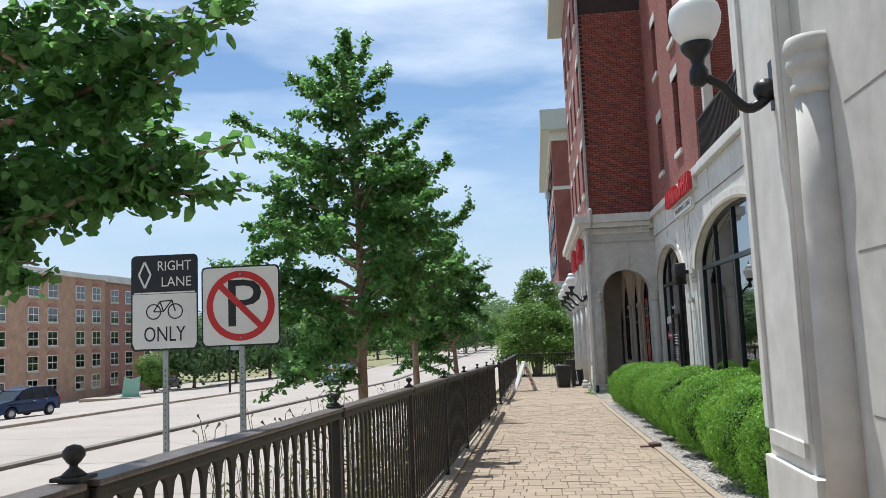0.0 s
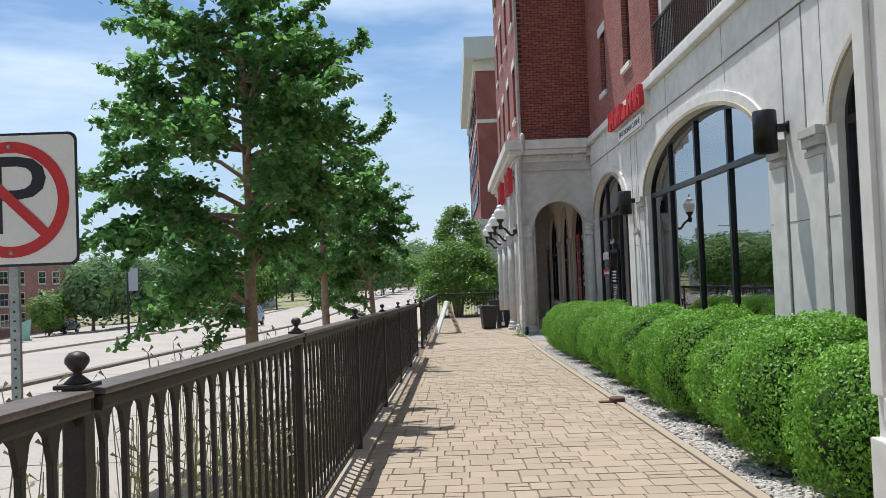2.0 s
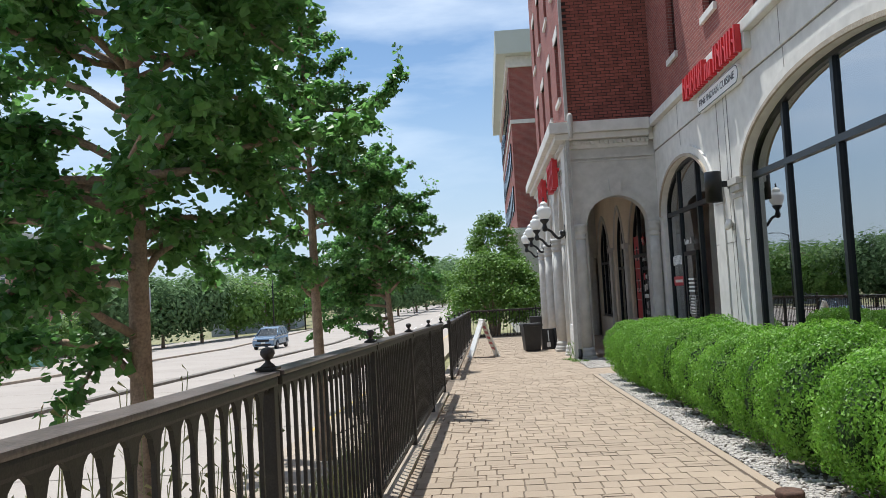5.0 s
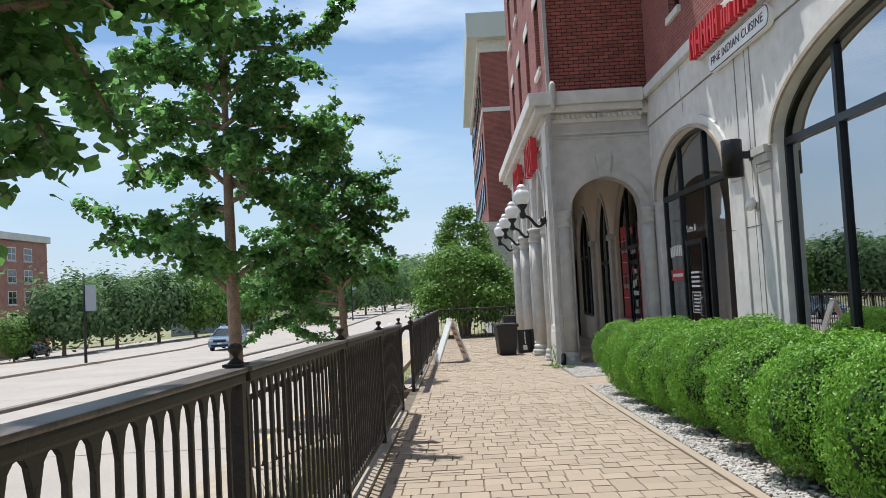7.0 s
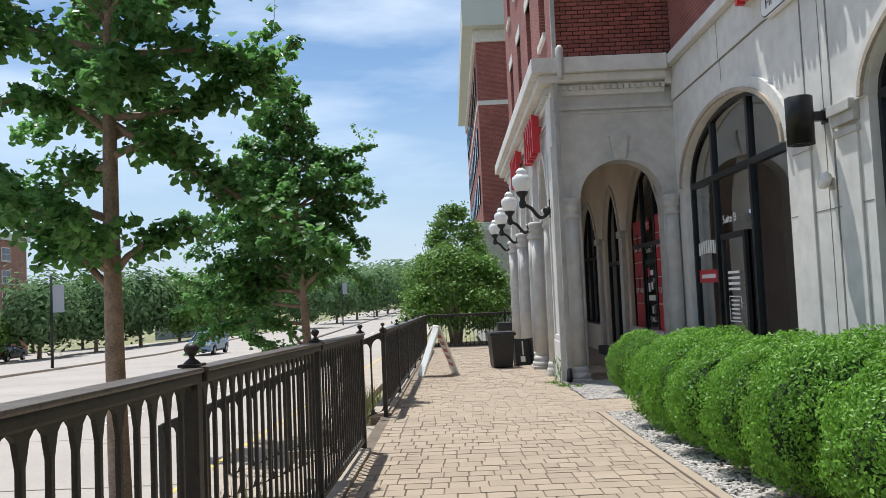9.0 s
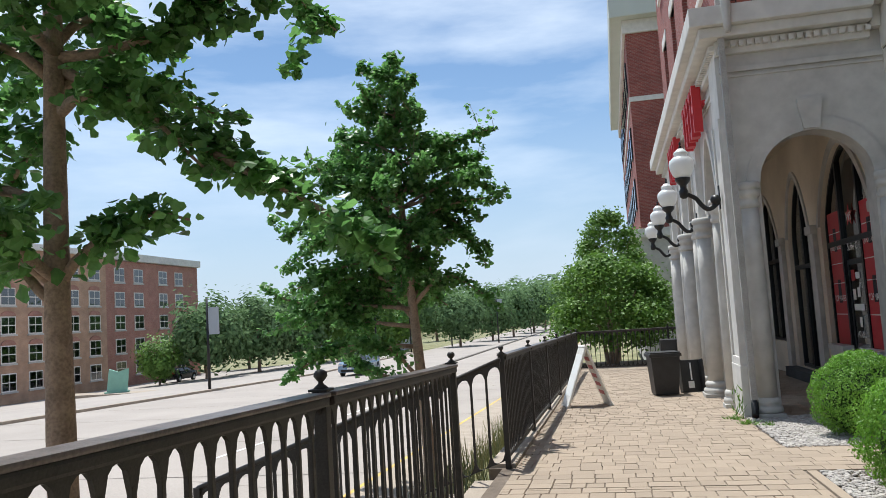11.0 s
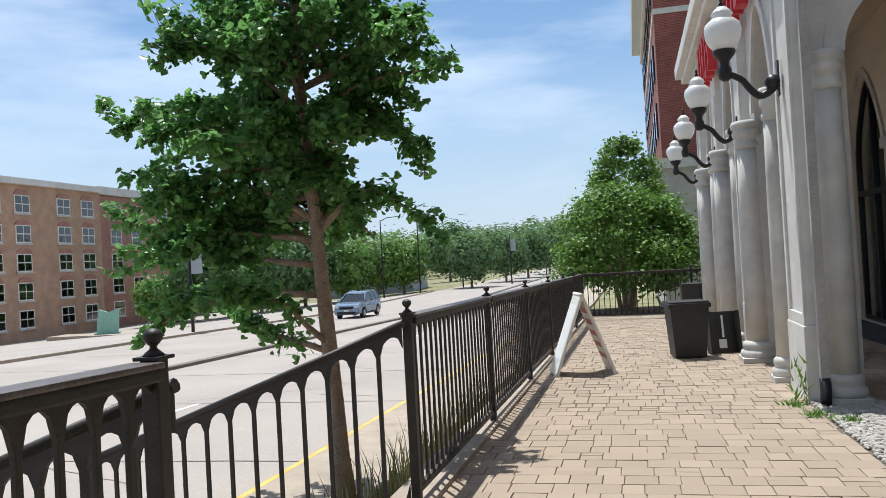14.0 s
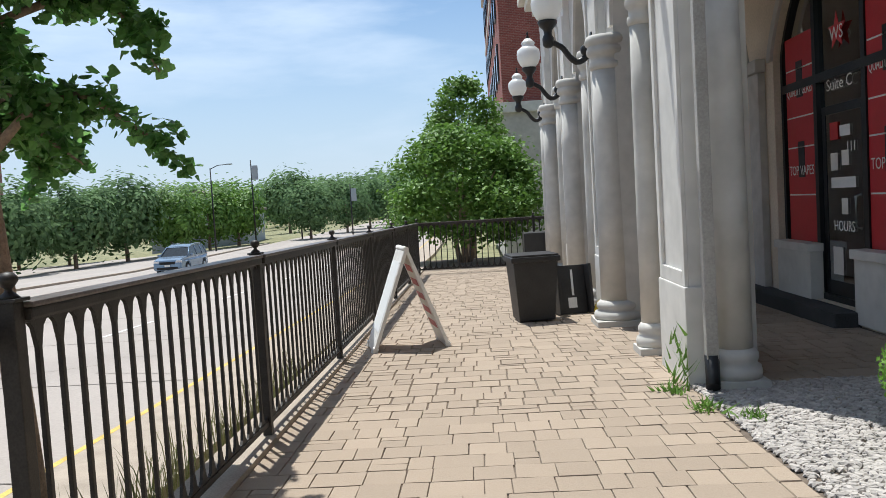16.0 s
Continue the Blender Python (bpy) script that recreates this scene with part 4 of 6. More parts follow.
ginkgo(-3.00, 20.05, 6.3, 1.75, 1.75, 23, "ginkgo tree with a bare pale trunk behind the fence",
       [(-1.10, 20.05, 1.34, 0.12, 2.75), (-1.5, 20.05, 4.8, -0.2), (-1.42, 20.05, 3.26, 0.05), (-3.6, 19.9, 1.42, 0.2), (-4.7, 20.0, 1.9, 0.2), (-4.95, 20.1, 2.4, 0.1), (-2.2, 20.0, 1.65, 0.15), (-3.2, 18.6, 1.8, 0.15)],
       36, (-0.02, 0.0), 2.0, 1.4)
ginkgo(-2.73, 27.7, 5.1, 1.85, 0.55, 8, "pointed ginkgo tree beside the stairs",
       [(-1.36, 27.7, 2.76, 0.05), (-1.55, 27.7, 1.1, 0.35), (-1.5, 27.7, 3.8, -0.15), (-5.3, 27.7, 1.7, 0.15), (-4.95, 27.7, 0.2, 0.3), (-5.2, 27.6, 0.95, 0.25), (-4.55, 27.7, 3.45, 0.05), (-3.6, 26.6, 0.6, 0.2), (-4.2, 28.4, 0.5, 0.2)],
       62, (-0.045, 0.0), 1.25, 1.15, -0.55, 0.074, 190)


def garden_tree(x, y, top, radius, seed, label, leaves=6000, size=0.16):
    """A broad dense tree with several stems."""
    rng = np.random.default_rng(seed)
    z = (G(y) if y < 48 else H(x, y)) - 0.25
    t = thing("tree", label, "tree", pose(x, y, z))
    h = top - z
    for k in range(4):
        a = k * 1.6 + seed
        e = Vector((math.cos(a) * radius * 0.55, math.sin(a) * radius * 0.55, h * 0.75))
        part("stem", tube(bmesh.new(), [(0.1 * math.cos(a), 0.1 * math.sin(a), -0.1), (e.x * 0.3, e.y * 0.3, h * 0.35), e], [0.09, 0.06, 0.015], 8), BARK, t)
    pts, nrm = [], []
    for c in range(110):
        a, f = rng.uniform(0, 6.283), rng.uniform(0.27, 1.0)
        rr = radius * max(0.05, 1 - abs(2 * f - 0.95) ** 2.6) ** 0.5 * rng.uniform(0.6, 1.0)
        cc = Vector((math.cos(a) * rr, math.sin(a) * rr, f * h * 0.93))
        for e in range(leaves // 110):
            o = Vector(rng.normal(size=3)) * 0.13 * radius
            o.z *= 0.6
            pts.append(cc + o)
            nrm.append(Vector(rng.normal(size=3)) * 0.7 + Vector((0, 0, 1)) + o)
    part("crown", leaf_mesh("crown", pts, nrm, size * rng.uniform(0.7, 1.3, len(pts)), LEAF2, rng, False), None, t, "dense bright green crown")
    return t


garden_tree(-0.10, 46.3, 3.05, 2.15, 3, "dense bright green tree behind the end of the fence", 22000, 0.13)
garden_tree(0.0, 54.0, 6.0, 1.75, 6, "taller bright green tree beyond the arcade", 14000, 0.15)


def far_tree_mesh(seed, material):
    rng = np.random.default_rng(seed)
    pts, nrm = [], []
    for c in range(60):
        d = Vector(rng.normal(size=3)).normalized()
        c0 = Vector((d.x * 2.3, d.y * 2.3, 3.6 + d.z * 2.1)) * rng.uniform(0.75, 1.0)
        for e in range(60):
            o = Vector(rng.normal(size=3)) * 0.45
            pts.append(c0 + o)
            nrm.append(o + d * 0.6 + Vector((0, 0, 0.5)))
    return leaf_mesh("crown", pts, nrm, 0.34 * rng.uniform(0.6, 1.3, len(pts)), material, rng, False)


FAR_CROWNS = [far_tree_mesh(k, m) for k, m in ((1, WOODS), (2, LEAF2), (3, WOODS), (4, LEAF))]
FAR_TRUNK = mesh_of("trunk", tube(bmesh.new(), [(0, 0, -0.3), (0.05, 0, 1.2), (0, 0.05, 3.2)], [0.16, 0.12, 0.06], 8), BARK)


def far_tree(x, y, k, s, lab):
    t = thing("tree", lab, "tree", pose(x, y, H(x, y) - 0.05, 0, 0, x * 37) @ Matrix.Diagonal((s, s, s, 1)), "trees across the street")
    part("trunk", FAR_TRUNK, None, t)
    part("crown", FAR_CROWNS[k], None, t)


for i, (x, y, k, s) in enumerate(((-41.5, 84, 1, 0.8), (-38.6, 87.5, 0, 1.42), (-36.2, 94, 0, 1.4), (-34, 100, 2, 1.45), (-31.5, 105, 1, 1.3), (-29.5, 111, 1, 1.3), (-28, 117, 1, 1.35), (-44, 108, 0, 1.3), (-52, 112, 0, 1.4),
                                  (-19.5, 118, 2, 1.2), (-17.8, 135, 2, 1.3), (-16.5, 150, 0, 1.5), (-15, 170, 2, 1.6), (-14.5, 190, 0, 1.8), (-12, 210, 1, 1.6), (-34, 170, 2, 2.0))):
    far_tree(x, y, k, s, "bright green street tree" if k == 1 else "dark green roadside tree")


def woods():
    rng = np.random.default_rng(77)
    pts, nrm = [], []
    for i in range(620):
        a = rng.uniform(-0.75, 0.42)
        d = rng.uniform(240, 430)
        x, y = math.sin(a) * d, math.cos(a) * d
        b = H(x, y) + 14 * max(0, (y - 250) / 650)
        hh = rng.uniform(9, 16) + 0.025 * (d - 240)
        for e in range(95):
            o = rng.normal(size=3)
            o = o / np.linalg.norm(o) * rng.uniform(0.82, 1.0) * (4.6, 4.6, 0.42 * hh)
            pts.append((x + o[0], y + o[1], b + max(0.5, 0.55 * hh + o[2])))
            nrm.append((o[0], o[1] - 1.5, abs(o[2]) + 2))
    me = leaf_mesh("far_woods", pts, nrm, 1.7 * rng.uniform(0.6, 1.4, len(pts)), WOODS, rng, False)
    tagged(new("far_woods", me), "hazy green woods along the horizon", "woods", kind="stuff")


woods()


# planting bed -------------------------------------------------------------
def shrub_mesh(seed):
    rng = np.random.default_rng(seed)
    n = 22000
    d = rng.normal(size=(n, 3))
    d /= np.linalg.norm(d, axis=1)[:, None]
    d[:, 2] = np.where(d[:, 2] < -0.75, -d[:, 2], d[:, 2])
    p = np.sign(d) * np.abs(d) ** 0.93
    lump = 0.06 * np.sin(5 * d[:, :1] + seed) * np.cos(4 * d[:, 1:2]) + 0.045 * np.sin(9 * d[:, 2:3] + 2 * seed) * np.cos(8 * d[:, 1:2] + seed) + 0.03 * np.sin(14 * d[:, :1] - seed) * np.sin(13 * d[:, 2:3])
    p *= np.array((0.75, 0.56, 0.55)) * (1 + lump) * rng.uniform(0.88, 1.04, (n, 1))
    p[:, 2] += 0.50
    return leaf_mesh("foliage", p, d + rng.normal(size=(n, 3)) * 0.55, 0.0255 * rng.uniform(0.6, 1.4, n), BOX, rng, False)


SHRUBS = [shrub_mesh(k) for k in range(3)]
# solid dark ball added inside each shrub so its leaf gaps read shaded
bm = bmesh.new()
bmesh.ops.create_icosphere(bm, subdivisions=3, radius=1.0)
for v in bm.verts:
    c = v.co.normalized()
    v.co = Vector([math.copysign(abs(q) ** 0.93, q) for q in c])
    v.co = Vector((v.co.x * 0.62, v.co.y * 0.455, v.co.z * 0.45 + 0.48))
SHRUB_IN = mesh_of("shade_core", bm, BOXIN)
rs = random.Random(4)
k = 0
HEDGE = [7.0, 8.25, 9.5, 10.85, 12.2, 13.4, 14.45, 15.57, 16.76, 18.1, 19.3, 20.25, 21.24, 22.2, 23.1, 24.0]
for y0, yc, y1 in zip(HEDGE, HEDGE[1:], HEDGE[2:]):
    wide = (y1 - y0) / 4 / 0.575
    o = thing("shrub", "clipped rounded boxwood shrub in the planting bed", "shrub", pose(2.72 + rs.uniform(-0.07, 0.07), yc, G(yc) - 0.03, 0, 0, rs.uniform(-6, 6)) @ Matrix.Diagonal((rs.uniform(0.94, 1.06), wide, rs.uniform(1.08, 1.19), 1)), "boxwood hedge")
    part("foliage", SHRUBS[k % 3], None, o)
    part("shade_core", SHRUB_IN, None, o)
    k += 1
for x, y, s in ((2.95, 26.75, 0.98), (3.75, 26.4, 0.6)):
    o = thing("shrub", "small rounded boxwood beside the shop entrance", "shrub", pose(x, y, G(y) - 0.03, 0, 0, 40) @ Matrix.Diagonal((s * 0.75, s, s, 1)))
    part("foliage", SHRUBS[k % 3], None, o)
    part("shade_core", SHRUB_IN, None, o)
    k += 1


def pebbles():
    rng = np.random.default_rng(9)
    base = np.array(((1, 0, 0), (0, 1, 0), (-1, 0, 0), (0, -1, 0), (0.5, 0.5, 0.7), (-0.5, 0.5, 0.75), (-0.5, -0.5, 0.7), (0.5, -0.5, 0.72)))
    faces = np.array(((0, 1, 4, 4), (1, 2, 5, 4), (2, 3, 6, 5), (3, 0, 7, 6), (0, 4, 7, 7), (4, 5, 6, 7)))
    vs, fs = [], []
    n = 0
    for i in range(15500):
        if i < 7000:
            y = rng.uniform(6.5, ENTRY0)
            x = 1.88 + abs(rng.normal()) * 0.22
        else:
            y = rng.uniform(ENTRY1 + 0.03, 28.9)
            x = rng.uniform(1.88, 3.5)
        s = rng.uniform(0.014, 0.034)
        a = rng.uniform(0, 6.28)
        q = base * (s * rng.uniform(0.8, 1.5), s * rng.uniform(0.6, 1.0), s * 0.8)
        c, d = math.cos(a), math.sin(a)
        q = np.stack((q[:, 0] * c - q[:, 1] * d, q[:, 0] * d + q[:, 1] * c, q[:, 2]), 1) + (x, y, G(y) - 0.008 + rng.uniform(0, 0.012))
        vs.extend(q.tolist())
        for f in faces:
            fs.append([int(v) + n for v in dict.fromkeys(f.tolist())])
        n += 8
    me = bpy.data.meshes.new("pebbles")
    me.from_pydata(vs, [], fs)
    me.materials.append(PEBBLE)
    tagged(new("pebbles", me), "pale grey river pebbles in the planting bed", "pebbles", kind="stuff")


pebbles()


def tufts():
    """Weeds and dry grass along the foot of the wall below the fence."""
    rng = np.random.default_rng(31)
    vs, fs = [], []
    for i in range(5200):
        far = i % 3
        y = rng.uniform(-2, 34)
        x = rng.uniform(-2.5, -1.5) if far else rng.uniform(-2.6, -2.3)
        z = H(x, y)
        if STAIR0 - 0.2 < y < STAIR1 + 0.2:
            continue
        h = rng.uniform(0.15, 0.75) * (1.6 if y < 9 else 1.0)
        a = rng.uniform(0, 6.28)
        dx, dy = math.cos(a) * 0.006, math.sin(a) * 0.006
        bx, by = rng.normal() * 0.12 * h, rng.normal() * 0.12 * h
        n = len(vs)
        vs += [(x - dx, y - dy, z), (x + dx, y + dy, z), (x + bx * 0.5 + dx, y + by * 0.5 + dy, z + h * 0.6), (x + bx * 0.5 - dx, y + by * 0.5 - dy, z + h * 0.6), (x + bx * 1.3, y + by * 1.3, z + h)]
        fs += [(n, n + 1, n + 2, n + 3), (n + 3, n + 2, n + 4)]
    for i in range(260):
        y, x = rng.uniform(4.6, 12.5), rng.uniform(-2.45, -1.55)
        z, h = H(x, y), rng.uniform(1.1, 2.1)
        lx, ly = rng.normal() * 0.10, rng.normal() * 0.10
        for s in range(12):
            f = s / 12
            n, a = len(vs), rng.uniform(0, 6.28)
            px, py, pz = x + lx * f * h, y + ly * f * h, z + f * h
            qx, qy, qz = x + lx * (f + 0.084) * h, y + ly * (f + 0.084) * h, z + (f + 0.084) * h
            vs += [(px - 0.003, py, pz), (px + 0.003, py, pz), (qx + 0.003, qy, qz), (qx - 0.003, qy, qz)]
            fs.append((n, n + 1, n + 2, n + 3))
            n, r = len(vs), 0.11 * (1 - 0.6 * f)
            vs += [(qx, qy, qz), (qx + r * math.cos(a), qy + r * math.sin(a), qz + 0.03), (qx + r * 0.8 * math.cos(a + 0.25), qy + r * 0.8 * math.sin(a + 0.25), qz + 0.045)]
            fs.append((n, n + 1, n + 2))
    me = bpy.data.meshes.new("weeds")
    me.from_pydata(vs, [], fs)
    me.materials.append(GRASS)
    tagged(new("weeds", me), "tall dry weeds and grass below the fence", "weeds", kind="stuff")
    vs, fs = [], []
    for i in range(190):
        cx, cy = ((1.72, 28.75), (1.78, 28.2), (2.0, 27.9))[i % 3] if i < 150 else (1.79, 28.88)
        x, y = cx + rng.normal() * 0.05, cy + rng.normal() * 0.07
        h = rng.uniform(0.03, 0.08) if i < 150 else rng.uniform(0.1, 0.5)
        a, w = rng.uniform(0, 6.28), 0.012
        n, z = len(vs), (G(y) if i < 150 else G(y) + h - 0.1)
        h = min(h, 0.13)
        vs += [(x - w * math.cos(a), y - w * math.sin(a), z), (x + w * math.cos(a), y + w * math.sin(a), z + 0.01), (x + rng.normal() * 0.05, y + rng.normal() * 0.05, z + h)]
        fs.append((n, n + 1, n + 2))
    me = bpy.data.meshes.new("small_weeds")
    me.from_pydata(vs, [], fs)
    me.materials.append(LEAF2)
    tagged(new("small_weeds", me), "small green weeds at the foot of the stone pier", "weeds", kind="stuff")


tufts()


def drain_cap():
    o = thing("drain_cap", "rusty round drain cap at the edge of the walk", "drain", pose(1.80, 13.55, G(13.55)))
    rust = mat("rusty_iron", (0.10, 0.055, 0.04), 0.85, 0.2, vary=0.4, scale=20)
    part("ring", lathe(bmesh.new(), [(0.10, -0.02), (0.105, 0.05), (0.095, 0.065), (0.08, 0.065)], 20), rust, o)
    part("plate", boxbm(-0.24, -0.09, -0.05, 0.05, 0.0, 0.02, 0.004), rust, o)


drain_cap()


# street signs -------------------------------------------------------------
def rounded(w, h, r, k=5):
    pts = []
    for cx, cy, a0 in ((w / 2 - r, h / 2 - r, 0), (-w / 2 + r, h / 2 - r, 90), (-w / 2 + r, -h / 2 + r, 180), (w / 2 - r, -h / 2 + r, 270)):
        for i in range(k + 1):
            a = radians(a0 + 90 * i / k)
            pts.append((cx + r * math.cos(a), cy + r * math.sin(a)))
    return pts


def disc(r0, r1, d0, d1, m, seg=40):
    bm = bmesh.new()
    for i in range(seg):
        a, b = 2 * math.pi * i / seg, 2 * math.pi * (i + 1) / seg
        prism(bm, [(r1 * math.cos(a), r1 * math.sin(a)), (r1 * math.cos(b), r1 * math.sin(b)), (r0 * math.cos(b), r0 * math.sin(b)), (r0 * math.cos(a), r0 * math.sin(a))][::-1], d0, d1)
    bmesh.ops.remove_doubles(bm, verts=bm.verts, dist=1e-5)
    bmesh.ops.recalc_face_normals(bm, faces=bm.faces)
    bmesh.ops.transform(bm, matrix=m, verts=bm.verts)
    return bm


def bar(p, q, w, d0, d1, m):
    p, q = Vector(p), Vector(q)
    n = Vector((-(q - p).y, (q - p).x)).normalized() * w / 2
    return prism(bmesh.new(), [tuple(v) for v in (p - n, q - n, q + n, p + n)], d0, d1, m)


def sign_post(o, z_top, ground):
    part("post", boxbm(-0.028, 0.028, 0.012, 0.04, ground, z_top, 0.004), GALV, o, "punched galvanised steel post")
    hole = mesh_of("hole", boxbm(-0.006, 0.006, 0.0085, 0.0115, -0.006, 0.006), HOLE)
    for i in range(36):
        part("hole", hole, None, o, m=pose(0, 0, ground + 0.5 + i * 0.055))


def no_parking(x, y, z, turn):
    o = thing("no_parking_sign", "white no parking sign with a red ring on a steel post", "road sign", pose(x, y, z, 0, 0, turn))
    m = on_south(0)
    pl = part("plate", prism(bmesh.new(), rounded(0.78, 0.78, 0.05), 0.0, 0.004, m), SIGNK, o, "black-edged plate")
    part("face", prism(bmesh.new(), rounded(0.75, 0.75, 0.045), 0.004, 0.006, m), SIGNW, pl)
    part("letter", lettering("P", 0.66, 0.001, m @ pose(0.02, 0.0, 0.0075), 0.33), SIGNK, pl)
    part("ring", disc(0.275, 0.34, 0.008, 0.0095, m), SIGNR, pl)
    part("slash", bar((-0.205, 0.205), (0.205, -0.205), 0.06, 0.0095, 0.011, m), SIGNR, pl)
    for v in (-0.31, 0.31):
        part("bolt", lathe(bmesh.new(), [(0.012, 0), (0.012, 0.008), (0.006, 0.012)], 10, m @ pose(0, v, 0.006)), GALV, pl)
    sign_post(o, 0.33, H(x, y) - z)


def bike_lane(x, y, z, turn):
    o = thing("bike_lane_sign", "black and white bicycle lane sign on a post", "road sign", pose(x, y, z, 0, 0, turn))
    m = on_south(0)
    pl = part("plate", prism(bmesh.new(), rounded(0.68, 0.95, 0.05), 0.0, 0.004, m), SIGNK, o, "black-edged plate")
    part("upper_panel", prism(bmesh.new(), [(-0.31, 0.09), (0.31, 0.09), (0.31, 0.105), (-0.31, 0.105)], 0.004, 0.006, m), SIGNW, pl)
    part("lower_panel", prism(bmesh.new(), [(-0.325, -0.40), (-0.30, -0.455), (0.30, -0.455), (0.325, -0.40), (0.325, 0.085), (-0.325, 0.085)], 0.004, 0.006, m), SIGNW, pl, "white lower panel")
    part("lettering", lettering("RIGHT", 0.14, 0.001, m @ pose(0.10, 0.36, 0.0065), 0.34), SIGNW, pl)
    part("lettering", lettering("LANE", 0.14, 0.001, m @ pose(0.12, 0.20, 0.0065), 0.30), SIGNW, pl)
    part("lettering", lettering("ONLY", 0.21, 0.001, m @ pose(0.0, -0.32, 0.0075), 0.42), SIGNK, pl)
    d = [(-0.20, 0.41), (-0.14, 0.28), (-0.20, 0.15), (-0.26, 0.28)]
    for a, b in zip(d, d[1:] + d[:1]):
        part("diamond_side", bar(a, b, 0.02, 0.0065, 0.008, m), SIGNW, pl)
    for c in (-0.11, 0.11):
        part("bicycle_wheel", disc(0.066, 0.078, 0.0065, 0.008, m @ pose(c, -0.09, 0), 24), SIGNK, pl)
    b = {"r": (-0.11, -0.09), "p": (-0.01, -0.09), "s": (-0.045, 0.01), "h": (0.075, 0.02), "f": (0.11, -0.09)}
    for p, q in (("r", "p"), ("p", "s"), ("r", "s"), ("p", "h"), ("s", "h"), ("h", "f")):
        part("bicycle_frame", bar(b[p], b[q], 0.012, 0.0065, 0.008, m), SIGNK, pl)
    sign_post(o, 0.42, H(x, y) - z)


no_parking(-2.85, 7.55, 1.86, 2)
bike_lane(-3.66, 7.62, 1.93, 3)


# wall lamps ---------------------------------------------------------------
def wall_lamp(x, y, z):
    o = thing("wall_lamp", "black iron wall lamp with a white opal globe", "wall lamp", pose(x, y, z), "wall lamps")
    part("back_plate", boxbm(-0.02, 0.0, -0.05, 0.05, -0.19, 0.19, 0.006), BLACK, o)
    pts = []
    for i in range(15):
        s = i / 14
        pts.append((-0.02 - 0.53 * s, 0, -0.05 - 0.12 * math.sin(math.pi * min(1, s * 1.5)) + 0.30 * max(0, s - 0.35) ** 1.2))
    part("arm", tube(bmesh.new(), pts, [0.045 - 0.012 * i / 14 for i in range(15)], 10), BLACK, o)
    part("boss", lathe(bmesh.new(), [(0.005, -0.09), (0.07, -0.06), (0.085, 0), (0.07, 0.06), (0.005, 0.09)], 16, pose(-0.07, 0, -0.03, 90)), BLACK, o)
    e = Vector(pts[-1])
    hm = Matrix.Translation(e)
    part("holder", lathe(bmesh.new(), [(0.03, -0.10), (0.07, -0.07), (0.075, 0.02), (0.05, 0.07), (0.055, 0.12), (0.10, 0.17), (0.12, 0.20), (0.125, 0.23), (0.12, 0.24)], 20, hm), BLACK, o)
    part("globe", lathe(bmesh.new(), [(0.10, 0.235), (0.155, 0.30), (0.19, 0.38), (0.20, 0.46), (0.185, 0.53), (0.13, 0.58), (0.105, 0.60), (0.105, 0.63), (0.12, 0.64), (0.10, 0.67), (0.05, 0.72), (0.01, 0.73)], 28, hm), GLOBE, o, "white opal globe")
    part("finial", lathe(bmesh.new(), [(0.02, 0.725), (0.03, 0.75), (0.01, 0.78), (0.022, 0.80), (0.003, 0.85)], 12, hm), BLACK, o)
    return o


wall_lamp(FRONT_X - 0.10, 6.25, 3.30)
for k, y in enumerate((29.45, 33.0, 36.4, 39.9)):
    wall_lamp(FRONT_X - 0.13, y, 2.68 - 0.03 * k)


# shopfront fittings -------------------------------------------------------
def cylinder_light(y, z):
    o = thing("wall_light", "black metal cylinder wall light on a short bracket", "wall light", pose(4.02, y, z), "cylinder wall lights")
    can = lathe(bmesh.new(), [(0.12, -0.26), (0.145, -0.265), (0.155, -0.285), (0.155, 0.275), (0.145, 0.285), (0.125, 0.28), (0.12, 0.24), (0.01, 0.235)], 32, pose(-0.02, 0, 0))
    part("cylinder", can, BLACK, o)
    part("lens", lathe(bmesh.new(), [(0.12, -0.262), (0.01, -0.258)], 24, pose(-0.02, 0, 0)), CARGLASS, o)
    part("bracket", boxbm(0.12, 0.262, -0.045, 0.045, -0.01, 0.10, 0.01), BLACK, o)
    part("back_plate", boxbm(0.262, 0.28, -0.075, 0.075, -0.04, 0.13, 0.005), BLACK, o)


cylinder_light(13.78, 3.08)
cylinder_light(22.68, 2.90)


def round_light(y, z):
    o = thing("flood_light", "small white wall fitting below the cylinder light", "wall light", pose(WALL_X, y, z))
    part("plate", boxbm(-0.03, 0, -0.05, 0.05, -0.09, 0.05, 0.006), STONE, o)
    part("shade", lathe(bmesh.new(), [(0.03, 0), (0.09, 0.03), (0.11, 0.08), (0.08, 0.12), (0.02, 0.13)], 18, pose(-0.03, 0, 0, 0, -70, 0)), WHITE, o)


round_light(22.6, 2.15)


